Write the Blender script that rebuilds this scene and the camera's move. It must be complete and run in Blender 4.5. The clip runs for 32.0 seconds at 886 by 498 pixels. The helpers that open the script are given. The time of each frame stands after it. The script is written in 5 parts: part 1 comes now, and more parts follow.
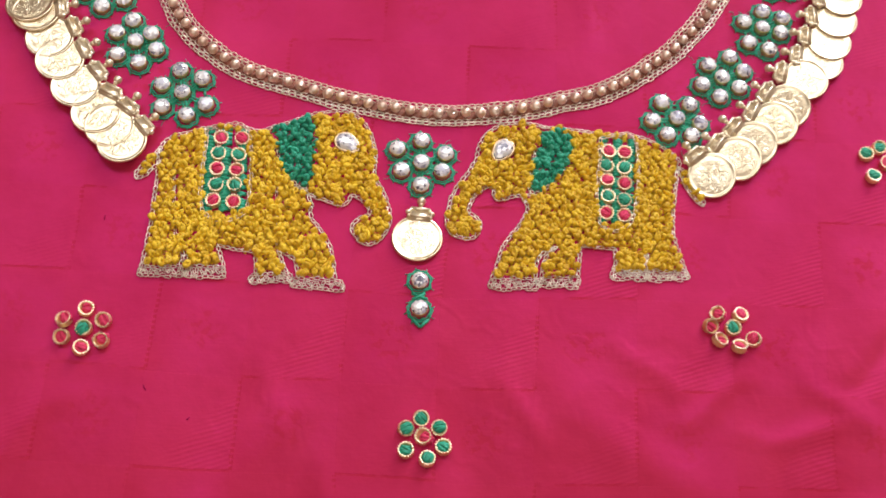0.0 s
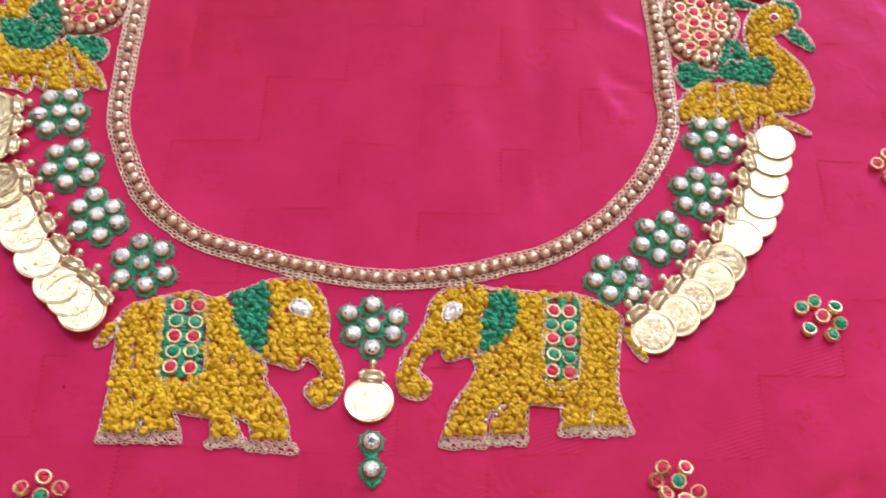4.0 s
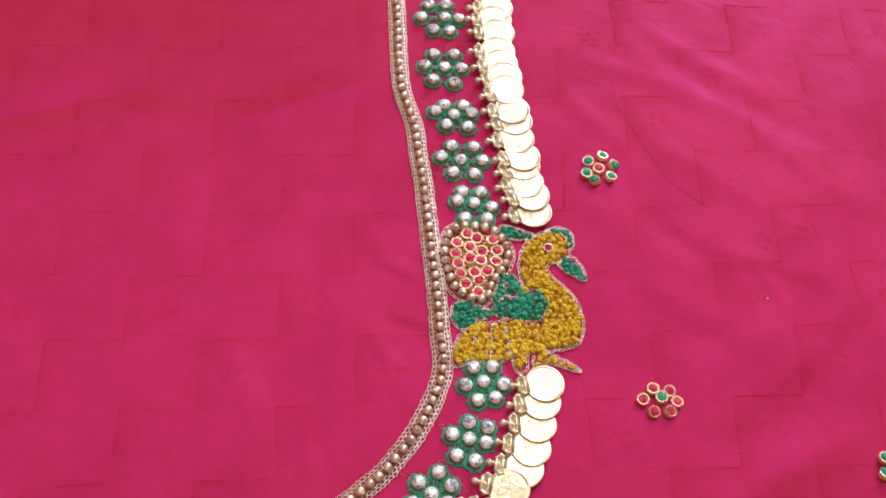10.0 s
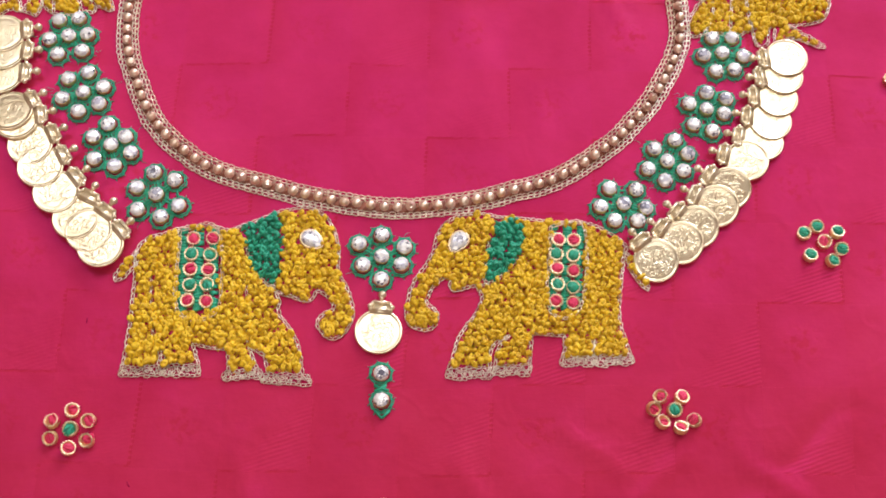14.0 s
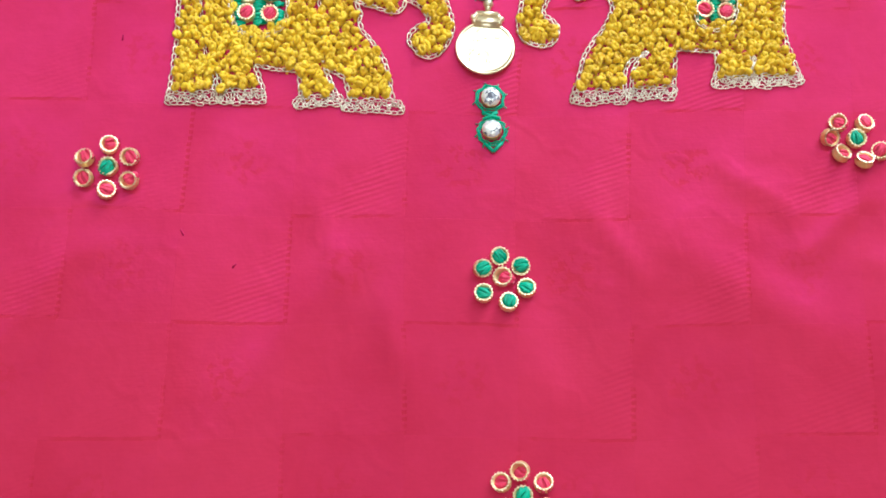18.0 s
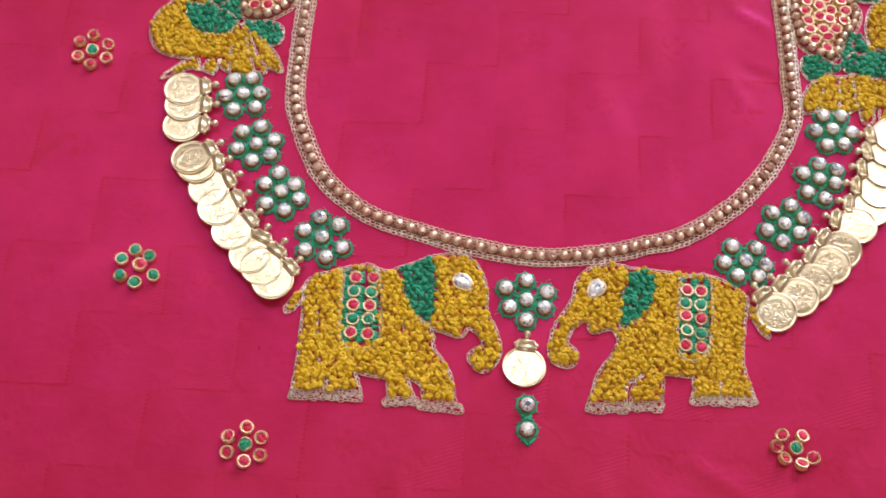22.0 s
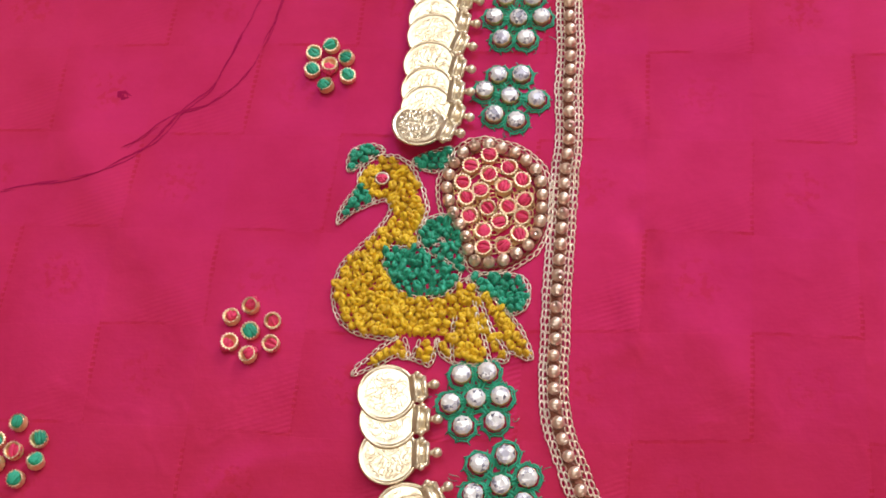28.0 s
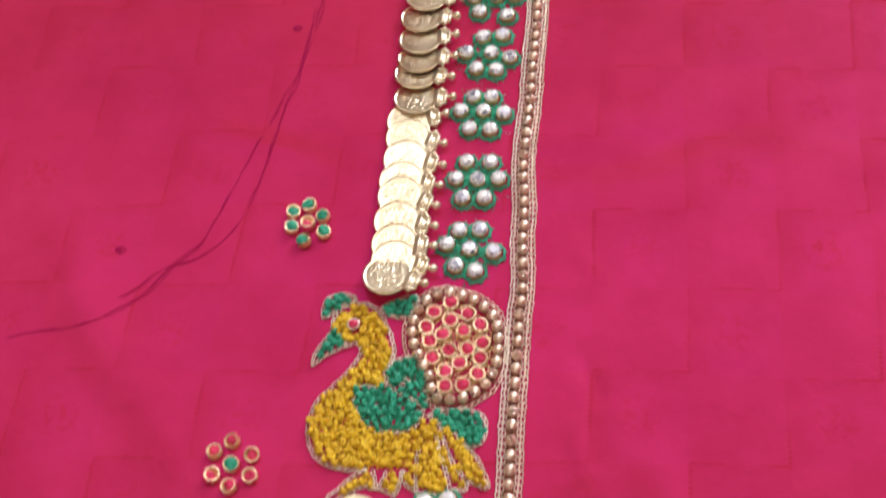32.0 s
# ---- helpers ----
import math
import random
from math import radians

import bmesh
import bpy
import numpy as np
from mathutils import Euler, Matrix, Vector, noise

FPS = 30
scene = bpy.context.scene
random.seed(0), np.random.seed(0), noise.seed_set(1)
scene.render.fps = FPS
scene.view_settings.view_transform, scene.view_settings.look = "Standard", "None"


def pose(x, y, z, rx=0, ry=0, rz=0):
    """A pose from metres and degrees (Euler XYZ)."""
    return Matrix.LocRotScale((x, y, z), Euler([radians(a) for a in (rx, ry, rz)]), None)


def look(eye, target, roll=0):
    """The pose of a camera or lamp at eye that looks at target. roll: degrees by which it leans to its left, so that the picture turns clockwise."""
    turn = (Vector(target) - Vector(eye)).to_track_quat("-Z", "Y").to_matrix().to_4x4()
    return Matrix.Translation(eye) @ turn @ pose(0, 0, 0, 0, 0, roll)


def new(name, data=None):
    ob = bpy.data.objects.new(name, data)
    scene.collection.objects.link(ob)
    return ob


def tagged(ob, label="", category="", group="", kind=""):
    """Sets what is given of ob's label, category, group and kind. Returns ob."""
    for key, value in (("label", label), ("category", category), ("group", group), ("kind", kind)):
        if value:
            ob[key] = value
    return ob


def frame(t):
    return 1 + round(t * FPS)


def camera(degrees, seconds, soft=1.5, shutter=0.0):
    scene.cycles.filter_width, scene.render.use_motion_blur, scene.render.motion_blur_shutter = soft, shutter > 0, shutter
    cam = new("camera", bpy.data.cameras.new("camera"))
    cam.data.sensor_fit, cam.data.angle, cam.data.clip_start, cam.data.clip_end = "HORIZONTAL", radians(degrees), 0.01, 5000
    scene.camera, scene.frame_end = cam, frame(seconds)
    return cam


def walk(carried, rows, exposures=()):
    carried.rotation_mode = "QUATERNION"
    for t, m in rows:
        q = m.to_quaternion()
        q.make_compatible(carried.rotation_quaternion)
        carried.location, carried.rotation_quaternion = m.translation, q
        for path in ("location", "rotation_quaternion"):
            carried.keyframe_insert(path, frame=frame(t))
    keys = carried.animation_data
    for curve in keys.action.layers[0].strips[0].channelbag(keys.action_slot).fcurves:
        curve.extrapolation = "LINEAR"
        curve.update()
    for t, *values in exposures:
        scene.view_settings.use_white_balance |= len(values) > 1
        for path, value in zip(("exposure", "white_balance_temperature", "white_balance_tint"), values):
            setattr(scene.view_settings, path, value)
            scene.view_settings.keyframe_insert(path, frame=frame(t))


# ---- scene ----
cam = camera(39.13, 32.0, soft=1.7, shutter=0.5)
walk(cam, [
    (0.0, pose(-0.01229, -0.13175, 0.24760, 24.06, -3.48, -1.13)),
    (0.5, pose(-0.01198, -0.12851, 0.23372, 24.53, -2.73, -0.87)),
    (1.0, pose(-0.01014, -0.12413, 0.22785, 23.76, -2.16, -0.51)),
    (1.5, pose(-0.01140, -0.12484, 0.22934, 26.29, -2.49, -0.65)),
    (2.0, pose(-0.01256, -0.12468, 0.23156, 27.89, -2.30, -0.59)),
    (2.5, pose(-0.01307, -0.12642, 0.23361, 29.23, -2.39, -0.72)),
    (3.0, pose(-0.01135, -0.12941, 0.23941, 30.63, -2.99, -1.22)),
    (3.5, pose(-0.01030, -0.13339, 0.24942, 31.91, -3.55, -1.99)),
    (4.0, pose(-0.00559, -0.13303, 0.25839, 30.82, -3.64, -2.57)),
    (4.5, pose(0.00298, -0.13345, 0.25774, 29.78, -5.02, -4.05)),
    (6.5, pose(0.03792, -0.09362, 0.27731, 21.66, -2.39, -4.15)),
    (7.0, pose(0.04313, -0.08674, 0.28349, 22.41, -2.69, -4.72)),
    (7.5, pose(0.04234, -0.08904, 0.28460, 24.14, -3.32, -5.00)),
    (8.0, pose(0.04133, -0.08734, 0.28859, 24.76, -3.67, -5.43)),
    (8.5, pose(0.03808, -0.08851, 0.29031, 27.67, -4.11, -6.08)),
    (9.0, pose(0.03785, -0.08708, 0.29553, 29.07, -4.09, -6.20)),
    (9.5, pose(0.03623, -0.08676, 0.30091, 31.14, -5.04, -6.56)),
    (10.0, pose(0.03258, -0.08654, 0.30047, 31.74, -5.53, -6.56)),
    (10.5, pose(0.02898, -0.09134, 0.29910, 32.62, -5.46, -6.37)),
    (11.0, pose(0.02667, -0.09027, 0.29946, 30.56, -4.15, -5.19)),
    (11.5, pose(0.01281, -0.09583, 0.30127, 28.81, -2.66, -3.40)),
    (12.0, pose(0.01044, -0.09773, 0.30089, 28.11, -2.46, -2.69)),
    (12.5, pose(0.00878, -0.10251, 0.29324, 24.69, -1.94, -2.31)),
    (13.0, pose(0.00773, -0.09870, 0.29267, 22.20, -2.10, -2.14)),
    (13.5, pose(0.00563, -0.09933, 0.28927, 20.03, -1.97, -2.10)),
    (15.5, pose(-0.01611, -0.12826, 0.22734, 25.58, -1.81, -2.40)),
    (16.0, pose(-0.02018, -0.12159, 0.21168, 24.97, -1.18, -2.88)),
    (16.5, pose(-0.02016, -0.11722, 0.20505, 21.38, -0.37, -2.63)),
    (17.0, pose(-0.01874, -0.11675, 0.20827, 19.90, 0.43, -2.28)),
    (17.5, pose(-0.01811, -0.11810, 0.21391, 16.26, -0.79, -2.53)),
    (18.0, pose(-0.01818, -0.11800, 0.21488, 15.75, -1.35, -2.62)),
    (18.5, pose(-0.01689, -0.12314, 0.22687, 16.85, -1.42, -2.57)),
    (19.0, pose(-0.01199, -0.12260, 0.24921, 15.95, -0.24, -3.30)),
    (19.5, pose(-0.01195, -0.11260, 0.27269, 16.83, -1.93, -3.10)),
    (20.0, pose(-0.02016, -0.11985, 0.28351, 21.50, -3.17, -1.90)),
    (20.5, pose(-0.02170, -0.12468, 0.28859, 22.58, -2.59, -1.50)),
    (21.0, pose(-0.02457, -0.12639, 0.29427, 23.95, -2.40, -1.19)),
    (21.5, pose(-0.02986, -0.12781, 0.29954, 25.11, -2.19, -0.44)),
    (22.0, pose(-0.03364, -0.12713, 0.30041, 25.17, -2.30, -0.10)),
    (22.5, pose(-0.04549, -0.12603, 0.30443, 25.87, -2.39, 0.88)),
    (23.0, pose(-0.05107, -0.12652, 0.30610, 26.71, -2.12, 1.40)),
    (23.5, pose(-0.05803, -0.12375, 0.30614, 26.93, -2.00, 2.14)),
    (24.0, pose(-0.06198, -0.11648, 0.30860, 26.93, -1.11, 2.57)),
    (24.5, pose(-0.06006, -0.11385, 0.30909, 27.01, -0.23, 2.59)),
    (25.0, pose(-0.05781, -0.10793, 0.31018, 27.71, 1.18, 1.71)),
    (25.5, pose(-0.04438, -0.09576, 0.31272, 30.10, 3.76, 1.52)),
    (27.5, pose(-0.06844, -0.00129, 0.21950, 22.32, 3.35, 0.81)),
    (28.0, pose(-0.06617, -0.00099, 0.22505, 22.25, 4.12, 0.93)),
    (28.5, pose(-0.06475, -0.00237, 0.22866, 23.26, 4.24, 0.74)),
    (29.0, pose(-0.06309, -0.00263, 0.22974, 24.11, 4.49, 0.80)),
    (29.5, pose(-0.05974, -0.00484, 0.23119, 25.99, 4.78, 0.69)),
    (30.0, pose(-0.05972, -0.00526, 0.23481, 27.67, 4.53, 0.43)),
    (30.5, pose(-0.05728, -0.00579, 0.23696, 29.71, 4.69, -0.03)),
    (31.0, pose(-0.05617, -0.00861, 0.23845, 31.38, 4.68, -0.16)),
    (31.5, pose(-0.05634, -0.00890, 0.24125, 31.93, 4.46, -0.32)),
    (32.0, pose(-0.05733, -0.01333, 0.24669, 29.25, 4.17, 0.60)),
], exposures=[
    (0.0, -0.30, 6680, 10), (2.5, -0.28, 6680, 9), (4.0, -0.26, 6680, 10), (7.0, -0.43, 6680, 10), (8.5, -0.42, 6680, 11), (10.0, -0.42, 6680, 12), (11.0, -0.43, 6680, 12),
    (12.0, -0.06, 6500, 6), (13.0, -0.20, 6680, 10), (13.5, -0.22, 6680, 10), (15.5, -0.30, 6680, 10), (16.3, -0.23, 6680, 9), (17.0, 0.00, 6300, 2), (18.0, 0.20, 5800, -10), (18.6, 0.19, 5800, -10),
    (20.0, -0.20, 6680, 9), (21.0, -0.27, 6680, 9), (22.5, -0.45, 6680, 10), (24.0, -0.38, 6680, 10), (25.5, -0.36, 6680, 10), (28.0, -0.36, 6680, 9), (29.5, -0.33, 6680, 11), (32.0, -0.32, 6680, 11)])

# ---- light: a lit ceiling panel to the north, an added fill lamp to the south, a cool window in the north wall ----
world = bpy.data.worlds.new("world")
scene.world = world
world.use_nodes = True
wn = world.node_tree
sky = wn.nodes.new("ShaderNodeTexSky")
sky.sky_type = "NISHITA"
sky.sun_disc = False
sky.sun_elevation, sky.sun_rotation = radians(40), radians(150)
wn.nodes["Background"].inputs["Strength"].default_value = 0.10
wn.links.new(sky.outputs["Color"], wn.nodes["Background"].inputs["Color"])


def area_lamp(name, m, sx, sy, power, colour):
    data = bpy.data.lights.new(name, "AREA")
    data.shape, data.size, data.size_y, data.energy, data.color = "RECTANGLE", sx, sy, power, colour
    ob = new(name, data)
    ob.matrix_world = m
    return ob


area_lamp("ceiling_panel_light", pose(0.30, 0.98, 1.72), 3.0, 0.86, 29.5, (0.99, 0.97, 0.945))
# overhead fill added behind the camera, with no known lamp there
area_lamp("south_fill_light", pose(-0.25, -0.85, 1.72), 2.0, 0.9, 14.0, (1.0, 0.96, 0.91))
area_lamp("window_daylight", look((1.35, 2.42, 1.25), (0.1, 0.1, 0.0)), 1.2, 0.85, 80.0, (0.80, 0.88, 1.0))


# ---- materials ----
def nodes_of(name):
    m = bpy.data.materials.new(name)
    m.use_nodes = True
    t = m.node_tree
    return m, t, t.nodes["Principled BSDF"]


def put(t, kind, **values):
    n = t.nodes.new(kind)
    for k, v in values.items():
        n.inputs[k].default_value = v
    return n


def ramp(t, stops):
    n = t.nodes.new("ShaderNodeValToRGB")
    e = n.color_ramp.elements
    while len(e) < len(stops):
        e.new(0.5)
    for el, (p, c) in zip(e, stops):
        el.position, el.color = p, (*c, 1)
    return n


def coords(t):
    return t.nodes.new("ShaderNodeTexCoord").outputs["Object"]


def bumped(t, p, height, strength, distance):
    b = put(t, "ShaderNodeBump", Strength=strength, Distance=distance)
    t.links.new(height, b.inputs["Height"])
    t.links.new(b.outputs["Normal"], p.inputs["Normal"])
    return b


def thread(name, dark, light, rough=0.55, sheen=0.25, spin=2600.0):
    """Cotton or silk thread: fine twisted fibres, tone that differs from stitch to stitch."""
    m, t, p = nodes_of(name)
    info = t.nodes.new("ShaderNodeObjectInfo")
    geo = t.nodes.new("ShaderNodeNewGeometry")
    n = put(t, "ShaderNodeTexNoise", Scale=900.0, Detail=3.0)
    t.links.new(coords(t), n.inputs["Vector"])
    add = t.nodes.new("ShaderNodeMath")
    add.operation = "ADD"
    t.links.new(info.outputs["Random"], add.inputs[0])
    t.links.new(geo.outputs["Random Per Island"], add.inputs[1])
    mix = put(t, "ShaderNodeMath")
    mix.operation = "MULTIPLY_ADD"
    mix.inputs[1].default_value = 0.30
    t.links.new(add.outputs[0], mix.inputs[0])
    t.links.new(n.outputs["Fac"], mix.inputs[2])
    r = ramp(t, [(0.30, dark), (0.95, light)])
    t.links.new(mix.outputs[0], r.inputs["Fac"])
    t.links.new(r.outputs["Color"], p.inputs["Base Color"])
    p.inputs["Roughness"].default_value = rough
    p.inputs["Sheen Weight"].default_value = sheen
    p.inputs["Sheen Roughness"].default_value = 0.4
    w = put(t, "ShaderNodeTexWave", Scale=spin, Distortion=2.0)
    w.wave_type, w.bands_direction = "BANDS", "DIAGONAL"
    t.links.new(coords(t), w.inputs["Vector"])
    bumped(t, p, w.outputs["Fac"], 0.35, 0.00006)
    return m


def metal(name, dark, light, rough, spots=700.0, relief=0.00004, coat=0.0):
    m, t, p = nodes_of(name)
    n = put(t, "ShaderNodeTexNoise", Scale=spots, Detail=4.0)
    t.links.new(coords(t), n.inputs["Vector"])
    info = t.nodes.new("ShaderNodeObjectInfo")
    a = t.nodes.new("ShaderNodeMath")
    a.operation, a.inputs[1].default_value = "MULTIPLY_ADD", 0.3
    t.links.new(info.outputs["Random"], a.inputs[0])
    t.links.new(n.outputs["Fac"], a.inputs[2])
    r = ramp(t, [(0.35, dark), (0.9, light)])
    t.links.new(a.outputs[0], r.inputs["Fac"])
    t.links.new(r.outputs["Color"], p.inputs["Base Color"])
    p.inputs["Metallic"].default_value = 1.0
    p.inputs["Roughness"].default_value = rough
    p.inputs["Coat Weight"].default_value = coat
    bumped(t, p, n.outputs["Fac"], 0.4, relief)
    return m


def stamped(m):
    """Fine struck relief in the middle of each coin, inside its rim."""
    t = m.node_tree
    p = t.nodes["Principled BSDF"]
    obj = coords(t)
    far = t.nodes.new("ShaderNodeVectorMath")
    far.operation = "LENGTH"
    t.links.new(obj, far.inputs[0])
    inner = t.nodes.new("ShaderNodeMapRange")
    inner.inputs["From Min"].default_value, inner.inputs["From Max"].default_value = 0.0046, 0.0037
    t.links.new(far.outputs["Value"], inner.inputs["Value"])
    n = put(t, "ShaderNodeTexNoise", Scale=430.0, Detail=2.0, Roughness=0.5, Distortion=1.4)
    t.links.new(obj, n.inputs["Vector"])
    away = t.nodes.new("ShaderNodeMath")
    away.operation, away.inputs[1].default_value = "SUBTRACT", 0.5
    t.links.new(n.outputs["Fac"], away.inputs[0])
    stroke = t.nodes.new("ShaderNodeMath")
    stroke.operation = "ABSOLUTE"
    t.links.new(away.outputs[0], stroke.inputs[0])
    g = ramp(t, [(0.010, (0, 0, 0)), (0.065, (1, 1, 1))])
    t.links.new(stroke.outputs[0], g.inputs["Fac"])
    k = t.nodes.new("ShaderNodeMath")
    k.operation = "MULTIPLY"
    t.links.new(inner.outputs["Result"], k.inputs[0])
    t.links.new(g.outputs["Color"], k.inputs[1])
    b = put(t, "ShaderNodeBump", Strength=0.8, Distance=0.00007)
    t.links.new(k.outputs[0], b.inputs["Height"])
    t.links.new(b.outputs["Normal"], p.inputs["Normal"])
    return m


def silk(name):
    """Shot crimson silk, damask woven in stairs of 20 mm steps: a thin broken line along each step,
    a triangle of open twill in its corner, a small dotted rosette in every other block."""
    m, t, p = nodes_of(name)
    L = t.links.new

    def calc(op, a, b=None, c=None):
        n = t.nodes.new("ShaderNodeMath")
        n.operation = op
        for i, v in enumerate((a, b, c)):
            if v is None:
                continue
            if isinstance(v, (int, float)):
                n.inputs[i].default_value = v
            else:
                L(v, n.inputs[i])
        return n.outputs[0]

    def between(v, lo, hi):
        n = put(t, "ShaderNodeMapRange")
        n.interpolation_type = "SMOOTHSTEP"
        n.inputs["From Min"].default_value, n.inputs["From Max"].default_value = lo, hi
        L(v, n.inputs["Value"])
        return n.outputs["Result"]

    def grain(scale, detail=2.0, rough=0.5, source=None):
        n = put(t, "ShaderNodeTexNoise", Scale=scale, Detail=detail, Roughness=rough)
        L(source or obj, n.inputs["Vector"])
        return n.outputs["Fac"]

    obj = coords(t)
    xyz = t.nodes.new("ShaderNodeSeparateXYZ")
    L(obj, xyz.inputs[0])
    x, y = xyz.outputs["X"], xyz.outputs["Y"]
    wob, fray = grain(9.0, 1.0), grain(420.0, 1.0)
    shift = calc("MULTIPLY_ADD", fray, 0.00055, calc("MULTIPLY_ADD", wob, 0.009, -0.0048))
    u = calc("DIVIDE", calc("ADD", calc("MULTIPLY_ADD", y, -0.08, calc("ADD", x, -0.050)), shift), 0.0206)
    v = calc("DIVIDE", calc("ADD", calc("MULTIPLY_ADD", x, 0.04, calc("ADD", y, 0.0511)), shift), 0.02035)
    row = calc("FLOOR", v)
    fv = calc("FRACT", v)
    w = calc("MULTIPLY", calc("FRACT", calc("MULTIPLY", calc("SUBTRACT", u, row), 0.5)), 2.0)
    block = calc("LESS_THAN", w, 1.0)
    patch = grain(13.0, 2.0)
    some = between(patch, 0.40, 0.62)
    worn = between(grain(95.0, 3.0, 0.65), 0.40, 0.60)
    # lines along the steps
    dots = calc("GREATER_THAN", calc("SINE", calc("MULTIPLY", y, 5200.0)), -0.35)
    riser = calc("MULTIPLY", calc("LESS_THAN", calc("ABSOLUTE", calc("SUBTRACT", w, 1.0)), 0.020), dots)
    tread = calc("MULTIPLY", calc("LESS_THAN", fv, 0.030), block)
    line = calc("MULTIPLY", calc("MAXIMUM", riser, tread), worn)
    # soft thin weave just behind each line
    soft = calc("MULTIPLY", between(w, 1.42, 1.0), calc("SUBTRACT", 1.0, block))
    under = calc("MULTIPLY", calc("MULTIPLY", between(fv, 0.72, 1.0), calc("SUBTRACT", 1.0, block)), 0.7)
    soft = calc("MULTIPLY", calc("MAXIMUM", soft, under), grain(38.0, 2.0))
    # open twill in the corner under the stair
    corner = calc("MULTIPLY", between(calc("SUBTRACT", w, fv), 0.0, 0.35), block)
    near = calc("MULTIPLY", corner, between(grain(30.0, 2.0), 0.30, 0.62))
    hatch = calc("SINE", calc("MULTIPLY_ADD", grain(160.0, 1.0), 3.0, calc("MULTIPLY", calc("MULTIPLY_ADD", x, -0.30, y), 6300.0)))
    twill = calc("MULTIPLY", calc("MULTIPLY", hatch, near), calc("MULTIPLY_ADD", some, 0.75, 0.25))
    # rosette
    far = calc("SQRT", calc("ADD", calc("POWER", calc("SUBTRACT", w, 1.5), 2.0), calc("POWER", calc("SUBTRACT", fv, 0.5), 2.0)))
    petals = calc("MULTIPLY", between(far, 0.30, 0.16), between(grain(520.0, 2.0, 0.6), 0.50, 0.60))
    rosette = calc("MULTIPLY", petals, calc("MULTIPLY_ADD", some, 0.4, 0.6))
    # tone
    fine, broad, mid = grain(1500.0), grain(12.0, 4.0, 0.6), grain(55.0, 4.0, 0.62)
    stretch = t.nodes.new("ShaderNodeMapping")
    stretch.inputs["Scale"].default_value = (160.0, 2600.0, 1.0)
    L(obj, stretch.inputs["Vector"])
    slub = grain(1.0, 2.0, 0.5, stretch.outputs["Vector"])
    tone = calc("MULTIPLY_ADD", broad, 0.72, calc("MULTIPLY_ADD", mid, 0.50, -0.46))
    for k, part_of in ((0.012, block), (0.055, twill), (-0.10, line), (-0.07, soft), (-0.02, rosette), (0.10, fine), (0.08, slub)):
        tone = calc("MULTIPLY_ADD", part_of, k, tone)
    r = ramp(t, [(0.0, (0.42, 0.018, 0.055)), (0.36, (0.53, 0.030, 0.078)), (0.8, (0.66, 0.058, 0.125))])
    L(tone, r.inputs["Fac"])
    L(r.outputs["Color"], p.inputs["Base Color"])
    L(calc("MULTIPLY_ADD", block, 0.03, 0.45), p.inputs["Roughness"])
    gloss = calc("SUBTRACT", calc("SUBTRACT", calc("SUBTRACT", 1.0, calc("MULTIPLY", rosette, 0.75)), calc("MULTIPLY", line, 0.85)), calc("MULTIPLY_ADD", soft, 0.75, calc("MULTIPLY", block, 0.16)))
    gloss = calc("MAXIMUM", calc("MULTIPLY", gloss, calc("MULTIPLY_ADD", mid, 1.1, 0.45)), 0.05)
    L(calc("MULTIPLY", gloss, 0.09), p.inputs["Specular IOR Level"])
    p.inputs["Specular Tint"].default_value = (1.0, 0.22, 0.75, 1)
    # relief: weave, slack puckers, fine dry creases
    crease = calc("ABSOLUTE", calc("SUBTRACT", grain(34.0, 3.0, 0.55), 0.5))
    dry = between(crease, 0.045, 0.0)
    h = calc("MULTIPLY_ADD", grain(70.0, 3.0), 3.2, calc("MULTIPLY", dry, 0.28))
    for k, part_of in ((0.13, twill), (0.18, fine), (0.07, block), (-0.16, line), (-0.1, rosette), (0.10, slub)):
        h = calc("MULTIPLY_ADD", part_of, k, h)
    b = bumped(t, p, h, 0.6, 0.00015)
    weft = put(t, "ShaderNodeBsdfAnisotropic", Roughness=0.30)
    weft.inputs["Color"].default_value = (0.95, 0.03, 0.55, 1)
    L(b.outputs["Normal"], weft.inputs["Normal"])
    both = put(t, "ShaderNodeMixShader")
    L(calc("MULTIPLY", gloss, 0.055), both.inputs["Fac"])
    L(p.outputs[0], both.inputs[1])
    L(weft.outputs[0], both.inputs[2])
    L(both.outputs[0], t.nodes["Material Output"].inputs["Surface"])
    return m


def plaster(name, colour):
    m, t, p = nodes_of(name)
    n = put(t, "ShaderNodeTexNoise", Scale=6.0, Detail=5.0)
    t.links.new(coords(t), n.inputs["Vector"])
    r = ramp(t, [(0.3, tuple(c * 0.92 for c in colour)), (0.7, colour)])
    t.links.new(n.outputs["Fac"], r.inputs["Fac"])
    t.links.new(r.outputs["Color"], p.inputs["Base Color"])
    p.inputs["Roughness"].default_value = 0.8
    bumped(t, p, n.outputs["Fac"], 0.2, 0.002)
    return m


